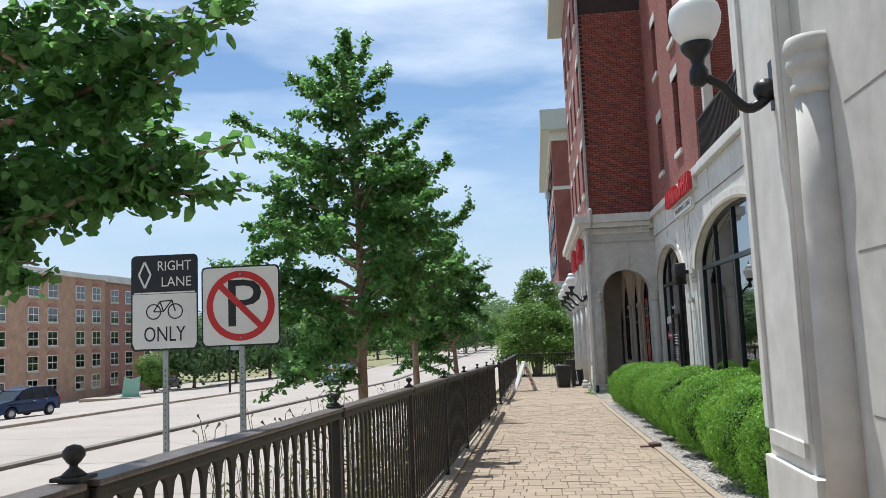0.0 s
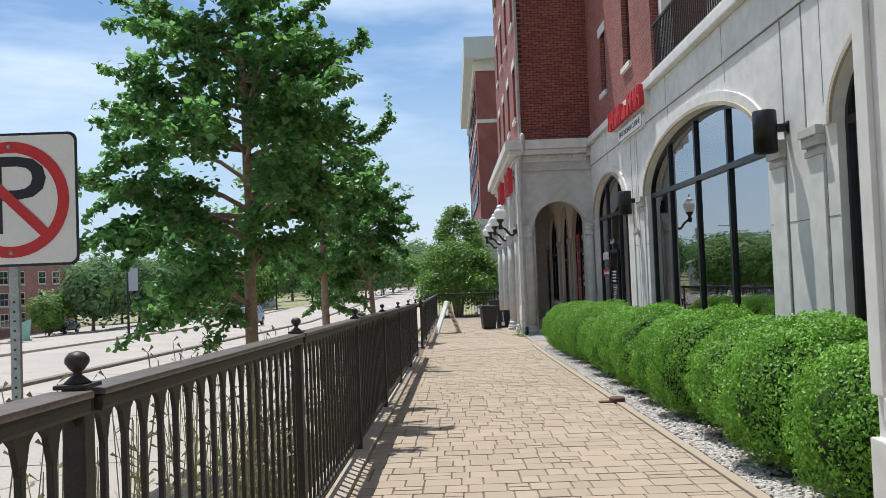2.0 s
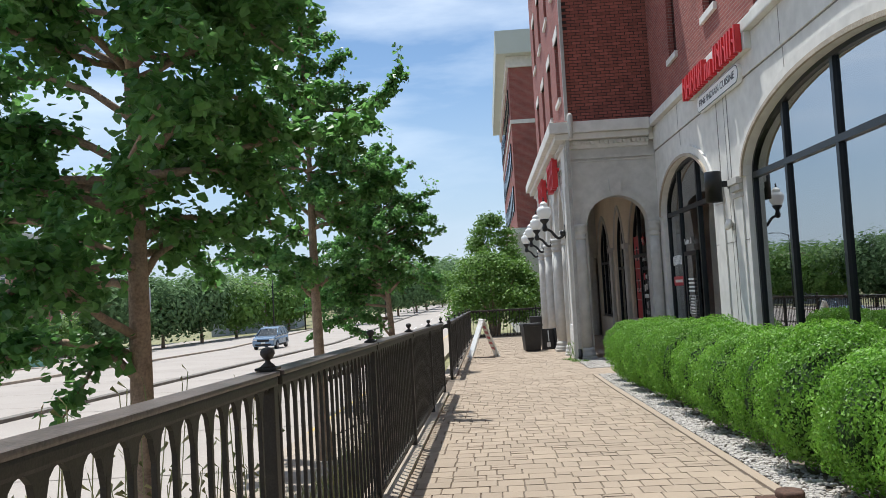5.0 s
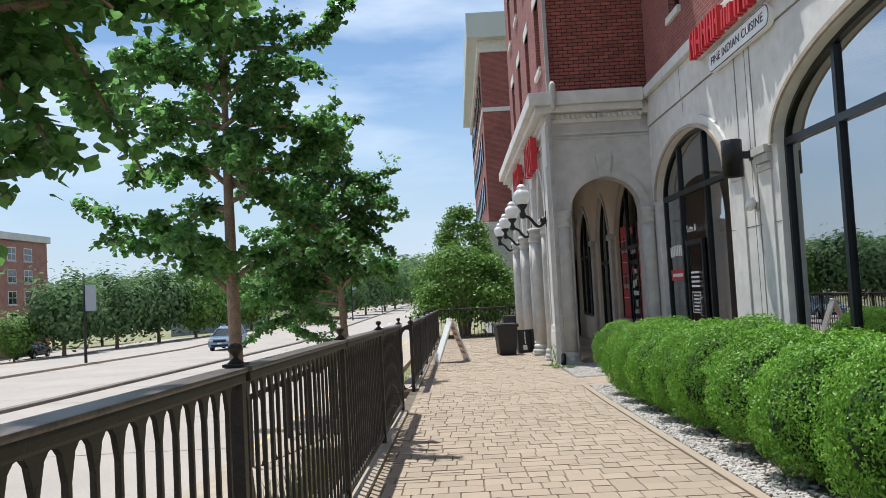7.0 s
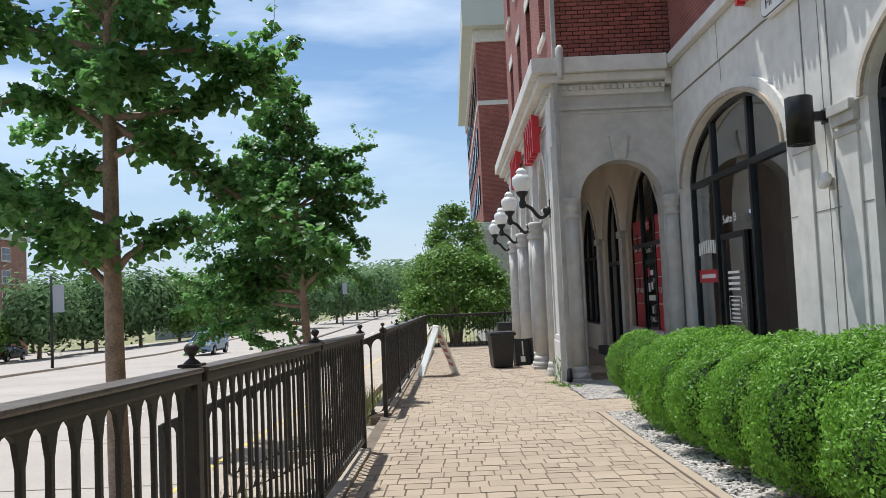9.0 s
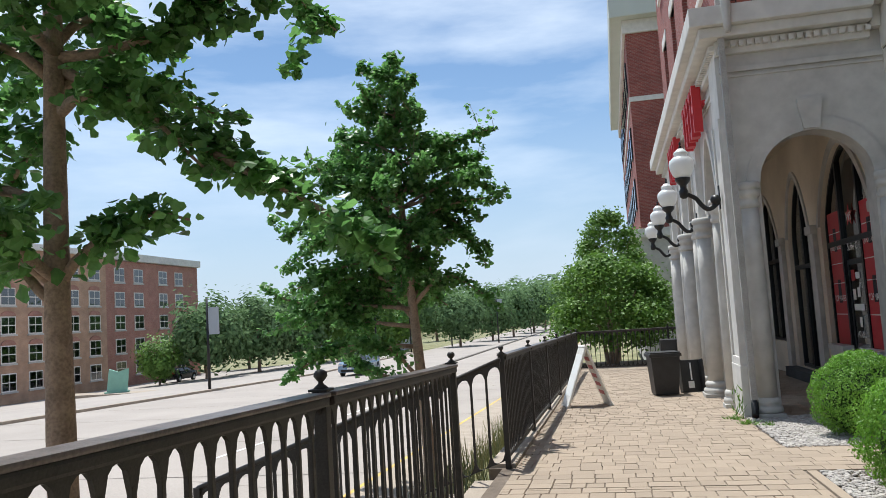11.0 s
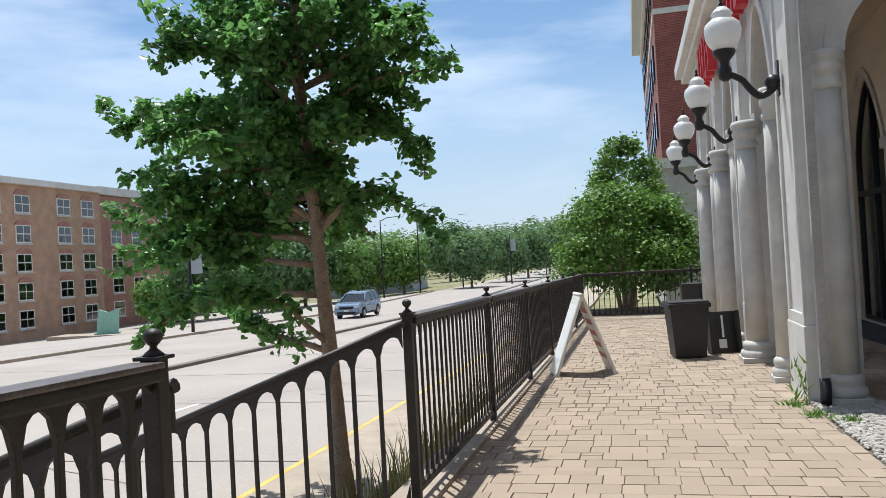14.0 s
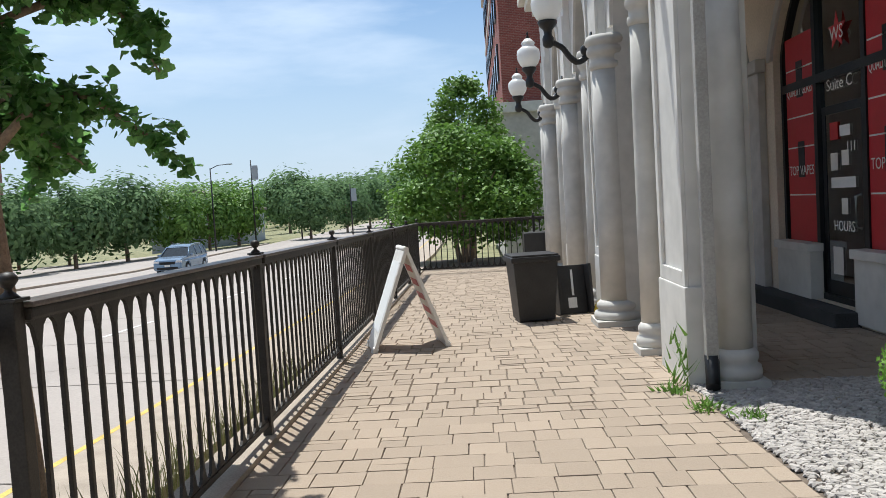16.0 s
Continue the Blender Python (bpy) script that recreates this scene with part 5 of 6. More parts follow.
def shop_sign():
    o = thing("shop_sign", "red block letters over a white rounded panel", "sign", pose(WALL_X, 22.75, 5.20))
    m = Matrix(((0, 0, -1, 0), (-1, 0, 0, 0), (0, 1, 0, 0), (0, 0, 0, 1)))
    part("back_tray", boxbm(-0.14, 0.0, -1.9, 1.9, -0.22, 0.20, 0.01), STONE_W, o)
    rs = random.Random(2)
    u = -1.82
    for w in (0.27, 0.30, 0.27, 0.25, 0.24, 0.0, 0.20, 0.18, 0.0, 0.10, 0.30, 0.29, 0.12, 0.30):
        if w:
            low = w < 0.21 and w > 0.15
            h = 0.30 if low else 0.46
            sh = 0.05
            letter = part("letter", prism(bmesh.new(), [(u, -0.23), (u + 0.075, -0.23), (u + 0.075 + sh, -0.23 + h), (u + sh, -0.23 + h)], 0.15, 0.27, m), SIGNR, o, "red letter shape")
            if w > 0.13:
                part("letter_stroke", prism(bmesh.new(), [(u + w - 0.08, -0.23), (u + w - 0.01, -0.23), (u + w - 0.01 + sh * 0.5, -0.23 + h), (u + w - 0.08 + sh * 0.5, -0.23 + h)], 0.15, 0.265, m), SIGNR, letter)
                part("letter_stroke", prism(bmesh.new(), [(u + 0.07, -0.07 + 0.2 * rs.random()), (u + w - 0.07, -0.07), (u + w - 0.07, 0.0), (u + 0.07, 0.0 + 0.2 * rs.random())], 0.15, 0.262, m), SIGNR, letter)
            u += w + 0.05
        else:
            u += 0.12
    pm = m @ pose(0.0, -0.46, 0)
    pn = part("panel", prism(bmesh.new(), rounded(2.7, 0.34, 0.165, 8), 0.02, 0.10, pm), SIGNW, o, "white rounded panel with a thin dark outline")
    part("outline", prism(bmesh.new(), rounded(2.68, 0.32, 0.158, 8), 0.10, 0.103, pm), SIGNK, pn)
    part("panel_face", prism(bmesh.new(), rounded(2.64, 0.285, 0.14, 8), 0.103, 0.108, pm), SIGNW, pn)
    part("lettering", lettering("FINE INDIAN CUISINE", 0.19, 0.002, pm @ pose(0, 0, 0.112), 2.3), SIGNK, pn)


shop_sign()


def red_letters(y0, y1, z):
    o = thing("channel_sign", "red channel letters on the arcade front", "sign", pose(FRONT_X, (y0 + y1) / 2, z))
    part("rail", boxbm(-0.10, 0.0, (y0 - y1) / 2, (y1 - y0) / 2, 0.02, 0.10), SIGNR, o)
    n = int((y1 - y0) / 0.42)
    for i in range(n):
        yy = (y0 - y1) / 2 + 0.05 + i * (y1 - y0) / n
        l = part("letter", boxbm(-0.26, -0.10, yy, yy + 0.09, -0.45, 0.40, 0.006), SIGNR, o, "red letter shape")
        part("letter_stroke", boxbm(-0.255, -0.10, yy + 0.09, yy + 0.28, 0.27, 0.40), SIGNR, l)
        part("letter_stroke", boxbm(-0.255, -0.10, yy + 0.09, yy + 0.28, -0.45 if i % 2 else -0.06, -0.32 if i % 2 else 0.07), SIGNR, l)


red_letters(30.9, 33.2, 4.55)
red_letters(35.4, 37.8, 4.55)


def downspout():
    o = thing("downspout", "grey metal downspout with a collector at the corner", "pipe", pose(1.99, SOUTH_Y - 0.20, 0), kind="structure")
    part("pipe", boxbm(-0.045, 0.045, -0.04, 0.04, G(29) + 0.25, 5.10, 0.01), PIPE, o)
    part("collector", lathe(bmesh.new(), [(0.04, 5.05), (0.06, 5.15), (0.075, 5.52), (0.075, 5.65), (0.03, 5.72)], 14, pose(0.08, -0.24, 0)), STONE, o)
    part("upper_pipe", boxbm(0.01, 0.10, 0.26, 0.34, 5.62, 16.8, 0.01), PIPE, o)
    part("shoe", tube(bmesh.new(), [(0, 0, G(29) + 0.28), (0, -0.01, G(29) + 0.12), (-0.02, -0.08, G(29) + 0.05)], 0.055, 10), BLACK, o)


downspout()


def balcony_rail():
    o = thing("balcony_railing", "dark metal balcony railing above the shopfront", "railing", pose(WALL_X + 0.05, 0, 5.60))
    part("top_rail", boxbm(-0.03, 0.03, 8.5, 20.7, 1.02, 1.07), IRON, o)
    part("bottom_rail", boxbm(-0.02, 0.02, 8.5, 20.7, 0.06, 0.10), IRON, o)
    me = mesh_of("baluster", boxbm(-0.011, 0.011, -0.011, 0.011, 0.08, 1.03), IRON)
    for i in range(100):
        part("baluster", me, None, o, m=pose(0, 20.6 - i * 0.12, 0))
    for y in (20.5, 17.3, 14.1, 10.9):
        c = thing("balcony_post", "pale square balcony post", "post", pose(WALL_X + 0.30, y, 5.60), "balcony posts")
        part("shaft", boxbm(-0.12, 0.12, -0.12, 0.12, 0, 11.4, 0.015), STONE_W, c)
        part("base", boxbm(-0.15, 0.15, -0.15, 0.15, 0, 0.2, 0.015), STONE_W, c)


balcony_rail()


def shop_door(y, w, z, x, label, suite, top):
    """A glazed black door with its lettering."""
    o = thing("shop_door", label, "door", pose(x, y, z))
    for a in (-w / 2, w / 2 - 0.09):
        part("stile", boxbm(-0.03, 0.03, a, a + 0.09, 0.0, top, 0.005), FRAME, o)
    for a, b in ((0.0, 0.22), (top - 0.1, top)):
        part("door_rail", boxbm(-0.03, 0.03, -w / 2 + 0.09, w / 2 - 0.09, a, b, 0.005), FRAME, o)
    part("pane", boxbm(-0.004, 0.004, -w / 2 + 0.09, w / 2 - 0.09, 0.22, top - 0.1), GLASS, o)
    part("pull_handle", tube(bmesh.new(), [(-0.03, -w / 2 + 0.13, 0.85), (-0.09, -w / 2 + 0.13, 0.87), (-0.09, -w / 2 + 0.13, 1.2), (-0.03, -w / 2 + 0.13, 1.22)], 0.014, 8), GALV, o, "chrome pull handle")
    m = Matrix(((0, 0, -1, -0.035), (-1, 0, 0, 0), (0, 1, 0, 0), (0, 0, 0, 1)))
    part("lettering", lettering(suite, 0.19, 0.001, m @ pose(0, top + 0.22, 0.02), 0.62), SIGNW, o)
    return o, m


d, m = shop_door(26.25, 1.10, -0.50, WALL_X + 0.10, "black glazed shop door with white opening hours", "Suite B", 2.35)
for i in range(4):
    part("notice_line", prism(bmesh.new(), [(-0.26, 1.68 - 0.09 * i), (0.26, 1.68 - 0.09 * i), (0.26, 1.72 - 0.09 * i), (-0.26, 1.72 - 0.09 * i)], 0.002, 0.004, m), SIGNW, d)
for a, b, c, e in ((-0.28, 1.22, -0.26, 1.32), (0.26, 0.9, 0.28, 1.32), (-0.28, 0.9, -0.26, 1.32), (-0.28, 0.9, 0.28, 0.92), (-0.28, 1.30, 0.28, 1.32)):
    part("notice_border", prism(bmesh.new(), [(a, b), (c, b), (c, e), (a, e)], 0.002, 0.004, m), SIGNW, d)
for i in range(5):
    part("notice_line", prism(bmesh.new(), [(-0.18, 0.95 + 0.07 * i), (0.18, 0.95 + 0.07 * i), (0.18, 0.98 + 0.07 * i), (-0.18, 0.98 + 0.07 * i)], 0.002, 0.004, m), SIGNW, d)
d2, m2 = shop_door(31.85, 1.05, -0.60, WALL_X + 0.16, "black glazed shop door covered in white notices", "Suite C", 2.25)
for u0, v0, u1, v1, mm in ((-0.30, 1.85, -0.10, 2.05, SIGNR), (-0.05, 1.88, 0.2, 2.0, SIGNW), (-0.30, 1.5, -0.12, 1.7, WHITE), (-0.02, 1.55, 0.15, 1.72, WHITE), (-0.3, 1.30, 0.3, 1.42, SIGNW), (-0.05, 1.0, 0.1, 1.18, WHITE), (-0.3, 0.30, -0.05, 0.62, WHITE)):
    part("notice", prism(bmesh.new(), [(u0, v0), (u1, v0), (u1, v1), (u0, v1)], 0.002, 0.005, m2), mm, d2)
part("lettering", lettering("HOURS", 0.17, 0.001, m2 @ pose(0, 0.86, 0.005), 0.5), SIGNW, d2)
part("lettering", lettering("111", 0.16, 0.001, m2 @ pose(0.22, 1.75, 0.005)), SIGNW, d2)


w = arched_window("window_4", U(30.2, 33.5, -0.62, 2.4, 3.80, "point"), "pointed shop window covered with red vinyl", fr(U(30.2, 33.5, 0, 0, 0), (31.25, 32.45)), 2.0, wall_at=WALL_X, depth=0.14)
for y0, y1 in ((30.35, 31.2), (32.5, 33.35)):
    pnl = part("vinyl_panel", boxbm(WALL_X + 0.105, WALL_X + 0.113, y0, y1, 0.05, 2.62), REDV, w, "red vinyl panel with white lines")
    for z in (0.62, 1.22, 1.60, 2.2):
        part("white_line", boxbm(WALL_X + 0.10, WALL_X + 0.104, y0 + 0.02, y1 - 0.02, z, z + 0.018), SIGNW, pnl)
    for z in (0.85, 1.85):
        part("dark_emblem", boxbm(WALL_X + 0.10, WALL_X + 0.104, y0 + 0.33, y1 - 0.33, z, z + 0.45), SIGNK, pnl)
        part("lettering", lettering("TOP VAPES" if z < 1 else "QUALITY GLASS", 0.17, 0.001, on_west(WALL_X + 0.096, (y0 + y1) / 2, z + 0.08), y1 - y0 - 0.1), SIGNW, pnl)
    part("stall_riser", boxbm(WALL_X - 0.06, WALL_X + 0.10, y0 - 0.12, y1 + 0.06, -0.75, -0.05, 0.012), STONE_W, w, "pale stone plinth")
    part("window_sill", boxbm(WALL_X - 0.10, WALL_X + 0.10, y0 - 0.14, y1 + 0.08, -0.05, 0.05, 0.012), STONE_W, w)
star = [(0.22 * math.sin(math.pi * i / 5) * (1 if i % 2 == 0 else 0.42), 0.22 * math.cos(math.pi * i / 5) * (1 if i % 2 == 0 else 0.42)) for i in range(10)][::-1]
part("star_emblem", prism(bmesh.new(), star, 0.0, 0.004, on_west(WALL_X + 0.10, 31.85, 2.45)), REDV, w)
part("lettering", lettering("WS", 0.22, 0.001, on_west(WALL_X + 0.092, 31.85, 2.42)), SIGNW, w)
arched_window("window_5", U(34.5, 36.6, -0.62, 2.4, 3.75, "point"), "pointed black-framed glass doorway", [0.5], 1.7, depth=0.14)
arched_window("window_6", U(37.8, 40.8, -0.1, 2.4, 3.72, "point"), "pointed black-framed shop window", [0.33, 0.66], 2.0, depth=0.14)
for op in IOPS:
    part("archivolt", arch_band(op, 0.14, 0.0, 0.04, on_west(WALL_X)), STONE, inner)
for y in (29.7, 34.0, 37.2, 41.4):
    part("inner_pilaster", boxbm(WALL_X - 0.10, WALL_X, y - 0.2, y + 0.2, -1.1, 2.3, 0.012), STONE, inner)
    part("inner_capital", boxbm(WALL_X - 0.15, WALL_X, y - 0.25, y + 0.25, 2.3, 2.48, 0.03), STONE, inner)
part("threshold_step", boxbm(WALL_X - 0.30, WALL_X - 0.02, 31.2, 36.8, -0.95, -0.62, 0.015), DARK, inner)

# decals on the shop entrance glass
win2 = bpy.data.objects["window_2"]
part("red_decal", boxbm(WALL_X + 0.132, WALL_X + 0.136, 27.2, 28.25, 1.05, 1.28), REDV, win2, "red decal strip")
part("white_decal", boxbm(WALL_X + 0.127, WALL_X + 0.130, 27.35, 28.1, 1.13, 1.20), SIGNW, win2)
for i in range(8):
    part("decal_letter", boxbm(WALL_X + 0.132, WALL_X + 0.136, 27.2 + i * 0.13, 27.29 + i * 0.13, 1.55 + 0.03 * math.sin(i * 0.45), 1.78 + 0.03 * math.sin(i * 0.45)), SIGNW, win2)
part("lettering", lettering("OPEN", 0.30, 0.001, on_west(WALL_X + 0.20, 24.55, 2.15)), SIGNR, win2)


# loose things on the walk -------------------------------------------------
FADED = mat("faded_red_lettering", (0.50, 0.13, 0.14), 0.6, vary=0.3, scale=14)


def a_frame(x, y, turn):
    o = thing("a_frame_sign", "weathered white plastic folding sign with red lettering", "sign board", pose(x, y, G(y), 0, 0, turn))
    for s in (-1, 1):
        lean = pose(0, 0, 1.10, 0, s * 20.5, 0)
        b = part("panel", boxbm(-0.02, 0.02, -0.30, 0.30, -1.17, -0.02, 0.012, m=lean), WHITE, o, "white plastic panel")
        part("face", boxbm(-0.024 if s > 0 else 0.0205, -0.0205 if s > 0 else 0.024, -0.25, 0.25, -0.95, -0.15, m=lean), SIGNW, b)
        if s < 0:
            for k in range(5):
                part("red_lettering", boxbm(-0.0245, -0.0205, -0.2, 0.2, -0.95 + k * 0.17, -0.87 + k * 0.17, m=lean), FADED, b)
        for e in (-0.24, 0.24):
            part("foot", boxbm(-0.03, 0.03, e - 0.06, e + 0.06, -1.185, -1.12, 0.008, m=lean), WHITE, b)
    part("hinge", tube(bmesh.new(), [(0, -0.3, 1.10), (0, 0.3, 1.10)], 0.03, 10), WHITE, o)


a_frame(-0.57, 31.55, 14)


def waste_bin(x, y, turn):
    o = thing("waste_bin", "black plastic square waste bin with a rim", "bin", pose(x, y, G(y), 0, 0, turn))
    bm = bmesh.new()
    box(bm, -0.29, 0.29, -0.29, 0.29, 0.02, 0.80, 0.02)
    for v in bm.verts:
        k = 0.80 + 0.20 * v.co.z / 0.8
        v.co.x *= k
        v.co.y *= k
    part("body", bm, BIN, o)
    part("rim", boxbm(-0.32, 0.32, -0.32, 0.32, 0.78, 0.85, 0.018), BIN, o)
    part("lid", boxbm(-0.30, 0.30, -0.30, 0.30, 0.85, 0.875, 0.012), BIN, o)


waste_bin(0.96, 33.1, 8)


def crates(x, y):
    o = thing("plastic_crate", "black plastic tray stood on edge with a white label", "crate", pose(x, y, G(y), 0, 0, 12))
    part("back", boxbm(-0.24, 0.24, -0.02, 0.02, 0.0, 0.66, 0.01, m=pose(0, 0, 0, -8)), BIN, o)
    for a in (-0.24, 0.20):
        part("side", boxbm(a, a + 0.04, -0.20, -0.02, 0.0, 0.66, 0.01, m=pose(0, 0, 0, -8)), BIN, o)
    part("label", boxbm(-0.06, 0.06, -0.026, -0.021, 0.08, 0.22, m=pose(0, 0, 0, -8)), SIGNW, o, "white paper label")
    part("stripe", boxbm(0.0, 0.03, -0.026, -0.021, 0.25, 0.6, m=pose(0, 0, 0, -8)), SIGNW, o)
    p = thing("packet", "crumpled yellow packet beside the column", "packet", pose(x + 0.36, y - 0.1, G(y), 0, 0, 30))
    bm = bmesh.new()
    bmesh.ops.create_icosphere(bm, subdivisions=3, radius=1.0)
    for v in bm.verts:
        v.co = Vector((v.co.x * 0.10, v.co.y * 0.07, max(-0.02, v.co.z) * 0.19)) * (1 + 0.15 * noise.noise(v.co * 3))
    part("packet_body", bm, YELP, p)


crates(1.52, 33.5)
solid("planter_box_end", boxbm(1.35, 2.3, 41.0, 41.7, G(41.3) - 0.05, G(41.3) + 0.9, 0.03), BIN, "dark bin enclosure near the end of the walk", "enclosure", kind="structure")


# across the street --------------------------------------------------------
def apartment():
    x, y0, ym, y1, zb, zt = -49.0, 34.0, 87.1, 106.2, -4.4, 9.2
    o = thing("apartment_building", "five-storey brick apartment building with a pale cornice", "building")
    part("wall", boxbm(x - 18, x, y0, ym, zb, zt), BRICK_TAN, o, "tan brick wing")
    part("wall", boxbm(x - 18, x - 0.6, ym, y1, zb, zt - 0.1), BRICK_FAR, o, "red-brown brick wing")
    part("cornice", boxbm(x - 18.3, x + 0.35, y0, ym, zt, zt + 0.55, 0.06), STONE_W, o)
    part("cornice", boxbm(x - 18.3, x - 0.25, ym, y1 + 0.3, zt - 0.05, zt + 0.75, 0.06), STONE_W, o)
    rows = (7.6, 5.1, 2.7, 0.3, -2.0)
    cols = []
    y = 85.2
    while y > y0 + 2:
        cols += [(y, True), (y - 3.2, True)]
        y -= 8.2
    cols += [(c, False) for c in (90.2, 93.6, 98.4, 101.8)]
    for y, tan in cols:
        xx = x if tan else x - 0.6
        for z in rows:
            w = part("window", boxbm(xx - 0.1, xx + 0.06, y - 0.85, y + 0.85, z - 0.75, z + 0.75), WHITE, o, "white-framed sash window")
            for a in (-0.76, 0.04):
                for b in (-0.66, 0.04):
                    part("pane", boxbm(xx + 0.06, xx + 0.07, y + a, y + a + 0.72, z + b, z + b + 0.62), PANE, w)
            part("sill", boxbm(xx, xx + 0.14, y - 0.95, y + 0.95, z - 0.9, z - 0.75), STONE, w)
            if tan and z > 0:
                op = (-0.85, 0.85, 0, 0.0, 0.45, "round")
                us = arch_us(op, 10)
                pl = [(-0.85, 0.0)] + [(0.85, 0.0)] + [(u, arch_at(op, u)) for u in us[::-1]][1:-1]
                part("brick_head", prism(bmesh.new(), pl, 0.0, 0.10, Matrix(((0, 0, 1, xx), (1, 0, 0, y), (0, 1, 0, z + 0.76), (0, 0, 0, 1)))), BRICK_FAR, w)
    return o


apartment()


def street_car(x, y, turn, paint, label, suv=True):
    z = H(x, y) + 0.005
    o = thing("car", label, "car", pose(x, y, z, 0, 0, turn))
    W, hh = 1.85, (1.70 if suv else 1.43)
    on_side = Matrix(((1, 0, 0, 0), (0, 0, -1, 0), (0, 1, 0, 0), (0, 0, 0, 1)))
    arch = lambda c: [(c + 0.40 * math.cos(a), 0.36 + 0.40 * math.sin(a)) for a in (math.pi * (1 - k / 8) for k in range(9))]
    low = [(-2.30, 0.34)] + arch(-1.42) + arch(1.45) + [(2.28, 0.30), (2.37, 0.45), (2.36, 0.70), (2.26, 0.90), (1.95, 0.99), (1.25, 1.07), (-2.15, 1.10), (-2.33, 1.0), (-2.38, 0.6)]
    body = prism(bmesh.new(), low, -W / 2, W / 2, on_side)
    for v in body.verts:
        v.co.y *= 1.0 - 0.10 * max(0.0, abs(v.co.x) - 1.6) / 0.8 - 0.05 * max(0.0, v.co.z - 0.85) / 0.25
    bmesh.ops.bevel(body, geom=[e for e in body.edges if abs(e.verts[0].co.y - e.verts[1].co.y) < 0.05], offset=0.05, segments=2, affect="EDGES")
    b = part("body", body, paint, o)
    back = -2.12 if suv else -1.75
    cab = [(1.22, 1.05), (0.42, hh - 0.10), (0.05, hh - 0.03), (-0.6, hh), (-1.35, hh - 0.03), (back + 0.35, hh - 0.10), (back, 1.07)]
    glass = prism(bmesh.new(), cab, -W / 2 + 0.06, W / 2 - 0.06, on_side)
    for v in glass.verts:
        v.co.y *= 1.0 - 0.24 * (v.co.z - 1.05) / (hh - 1.05)
    bmesh.ops.bevel(glass, geom=glass.edges[:], offset=0.03, segments=2, affect="EDGES")
    part("window_band", glass, CARGLASS, o, "dark glass all round the cabin")
    roof = prism(bmesh.new(), [(0.50, hh - 0.13), (0.05, hh - 0.015), (-0.6, hh + 0.015), (-1.35, hh - 0.015), (back + 0.28, hh - 0.10), (back + 0.30, hh - 0.14), (-1.3, hh - 0.07), (0.0, hh - 0.07)], -W * 0.375, W * 0.375, on_side)
    part("roof", roof, paint, o)
    for s in (-1, 1):
        for x0, x1 in ((1.25, 0.46), (-0.35, -0.32), (-1.30, -1.25), (back - 0.02, back + 0.30)):
            y0, y1 = s * (W / 2 - 0.055), s * (W / 2 - 0.055) * 0.78
            part("pillar", tube(bmesh.new(), [(x0, y0, 1.06), (x1, y1, hh - 0.08)], [0.045, 0.035], 6), paint, o)
        part("wing_mirror", boxbm(0.85, 1.02, s * 1.0 - 0.09, s * 1.0 + 0.09, 1.05, 1.2, 0.03), paint, o)
        part("sill", boxbm(-1.0, 1.03, s * 0.90 - 0.03, s * 0.90 + 0.03, 0.28, 0.40, 0.015), TYRE, o)
        part("door_handle", boxbm(-0.28, -0.08, s * 0.92 - 0.02, s * 0.92 + 0.02, 0.93, 0.96, 0.006), RIM, b)
        part("door_handle", boxbm(-1.2, -1.0, s * 0.92 - 0.02, s * 0.92 + 0.02, 0.95, 0.98, 0.006), RIM, b)
        if suv:
            part("roof_rail", tube(bmesh.new(), [(0.0, s * 0.62, hh), (-0.1, s * 0.62, hh + 0.05), (-1.5, s * 0.62, hh + 0.04), (-1.6, s * 0.62, hh - 0.02)], [0.015] * 4, 6), RIM, o)
        for xw in (-1.42, 1.45):
            wm = pose(xw, s * (W / 2 - 0.12), 0.34, 90)
            w = part("wheel", lathe(bmesh.new(), [(0.2, -0.11), (0.33, -0.10), (0.345, 0), (0.33, 0.10), (0.2, 0.11)], 24, wm), TYRE, o)
            part("rim", lathe(bmesh.new(), [(0.05, -0.118), (0.21, -0.115), (0.21, 0.115), (0.05, 0.118)], 16, wm), RIM, w)
        part("headlight", boxbm(2.10, 2.335, s * 0.66 - 0.17, s * 0.66 + 0.17, 0.74, 0.86, 0.03), WHITE, o)
        part("tail_light", boxbm(-2.37, -2.25, s * 0.68 - 0.13, s * 0.68 + 0.13, 0.84, 1.02, 0.02), SIGNR, o)
    part("grille", boxbm(2.33, 2.378, -0.46, 0.46, 0.66, 0.82, 0.01), TYRE, o)
    part("lower_grille", boxbm(2.33, 2.385, -0.62, 0.62, 0.36, 0.50, 0.01), TYRE, o)
    part("number_plate", boxbm(2.36, 2.392, -0.16, 0.16, 0.53, 0.63, 0.004), WHITE, o)
    return o


street_car(-42.5, 89.0, 92, CARP[1], "black saloon car parked in the lot", False)
street_car(-17.9, 71.2, -90, CARP[2], "silver-blue sport utility car on the street")
street_car(-30.0, 44.0, -100, CARP[0], "navy blue sport utility car on the lot")


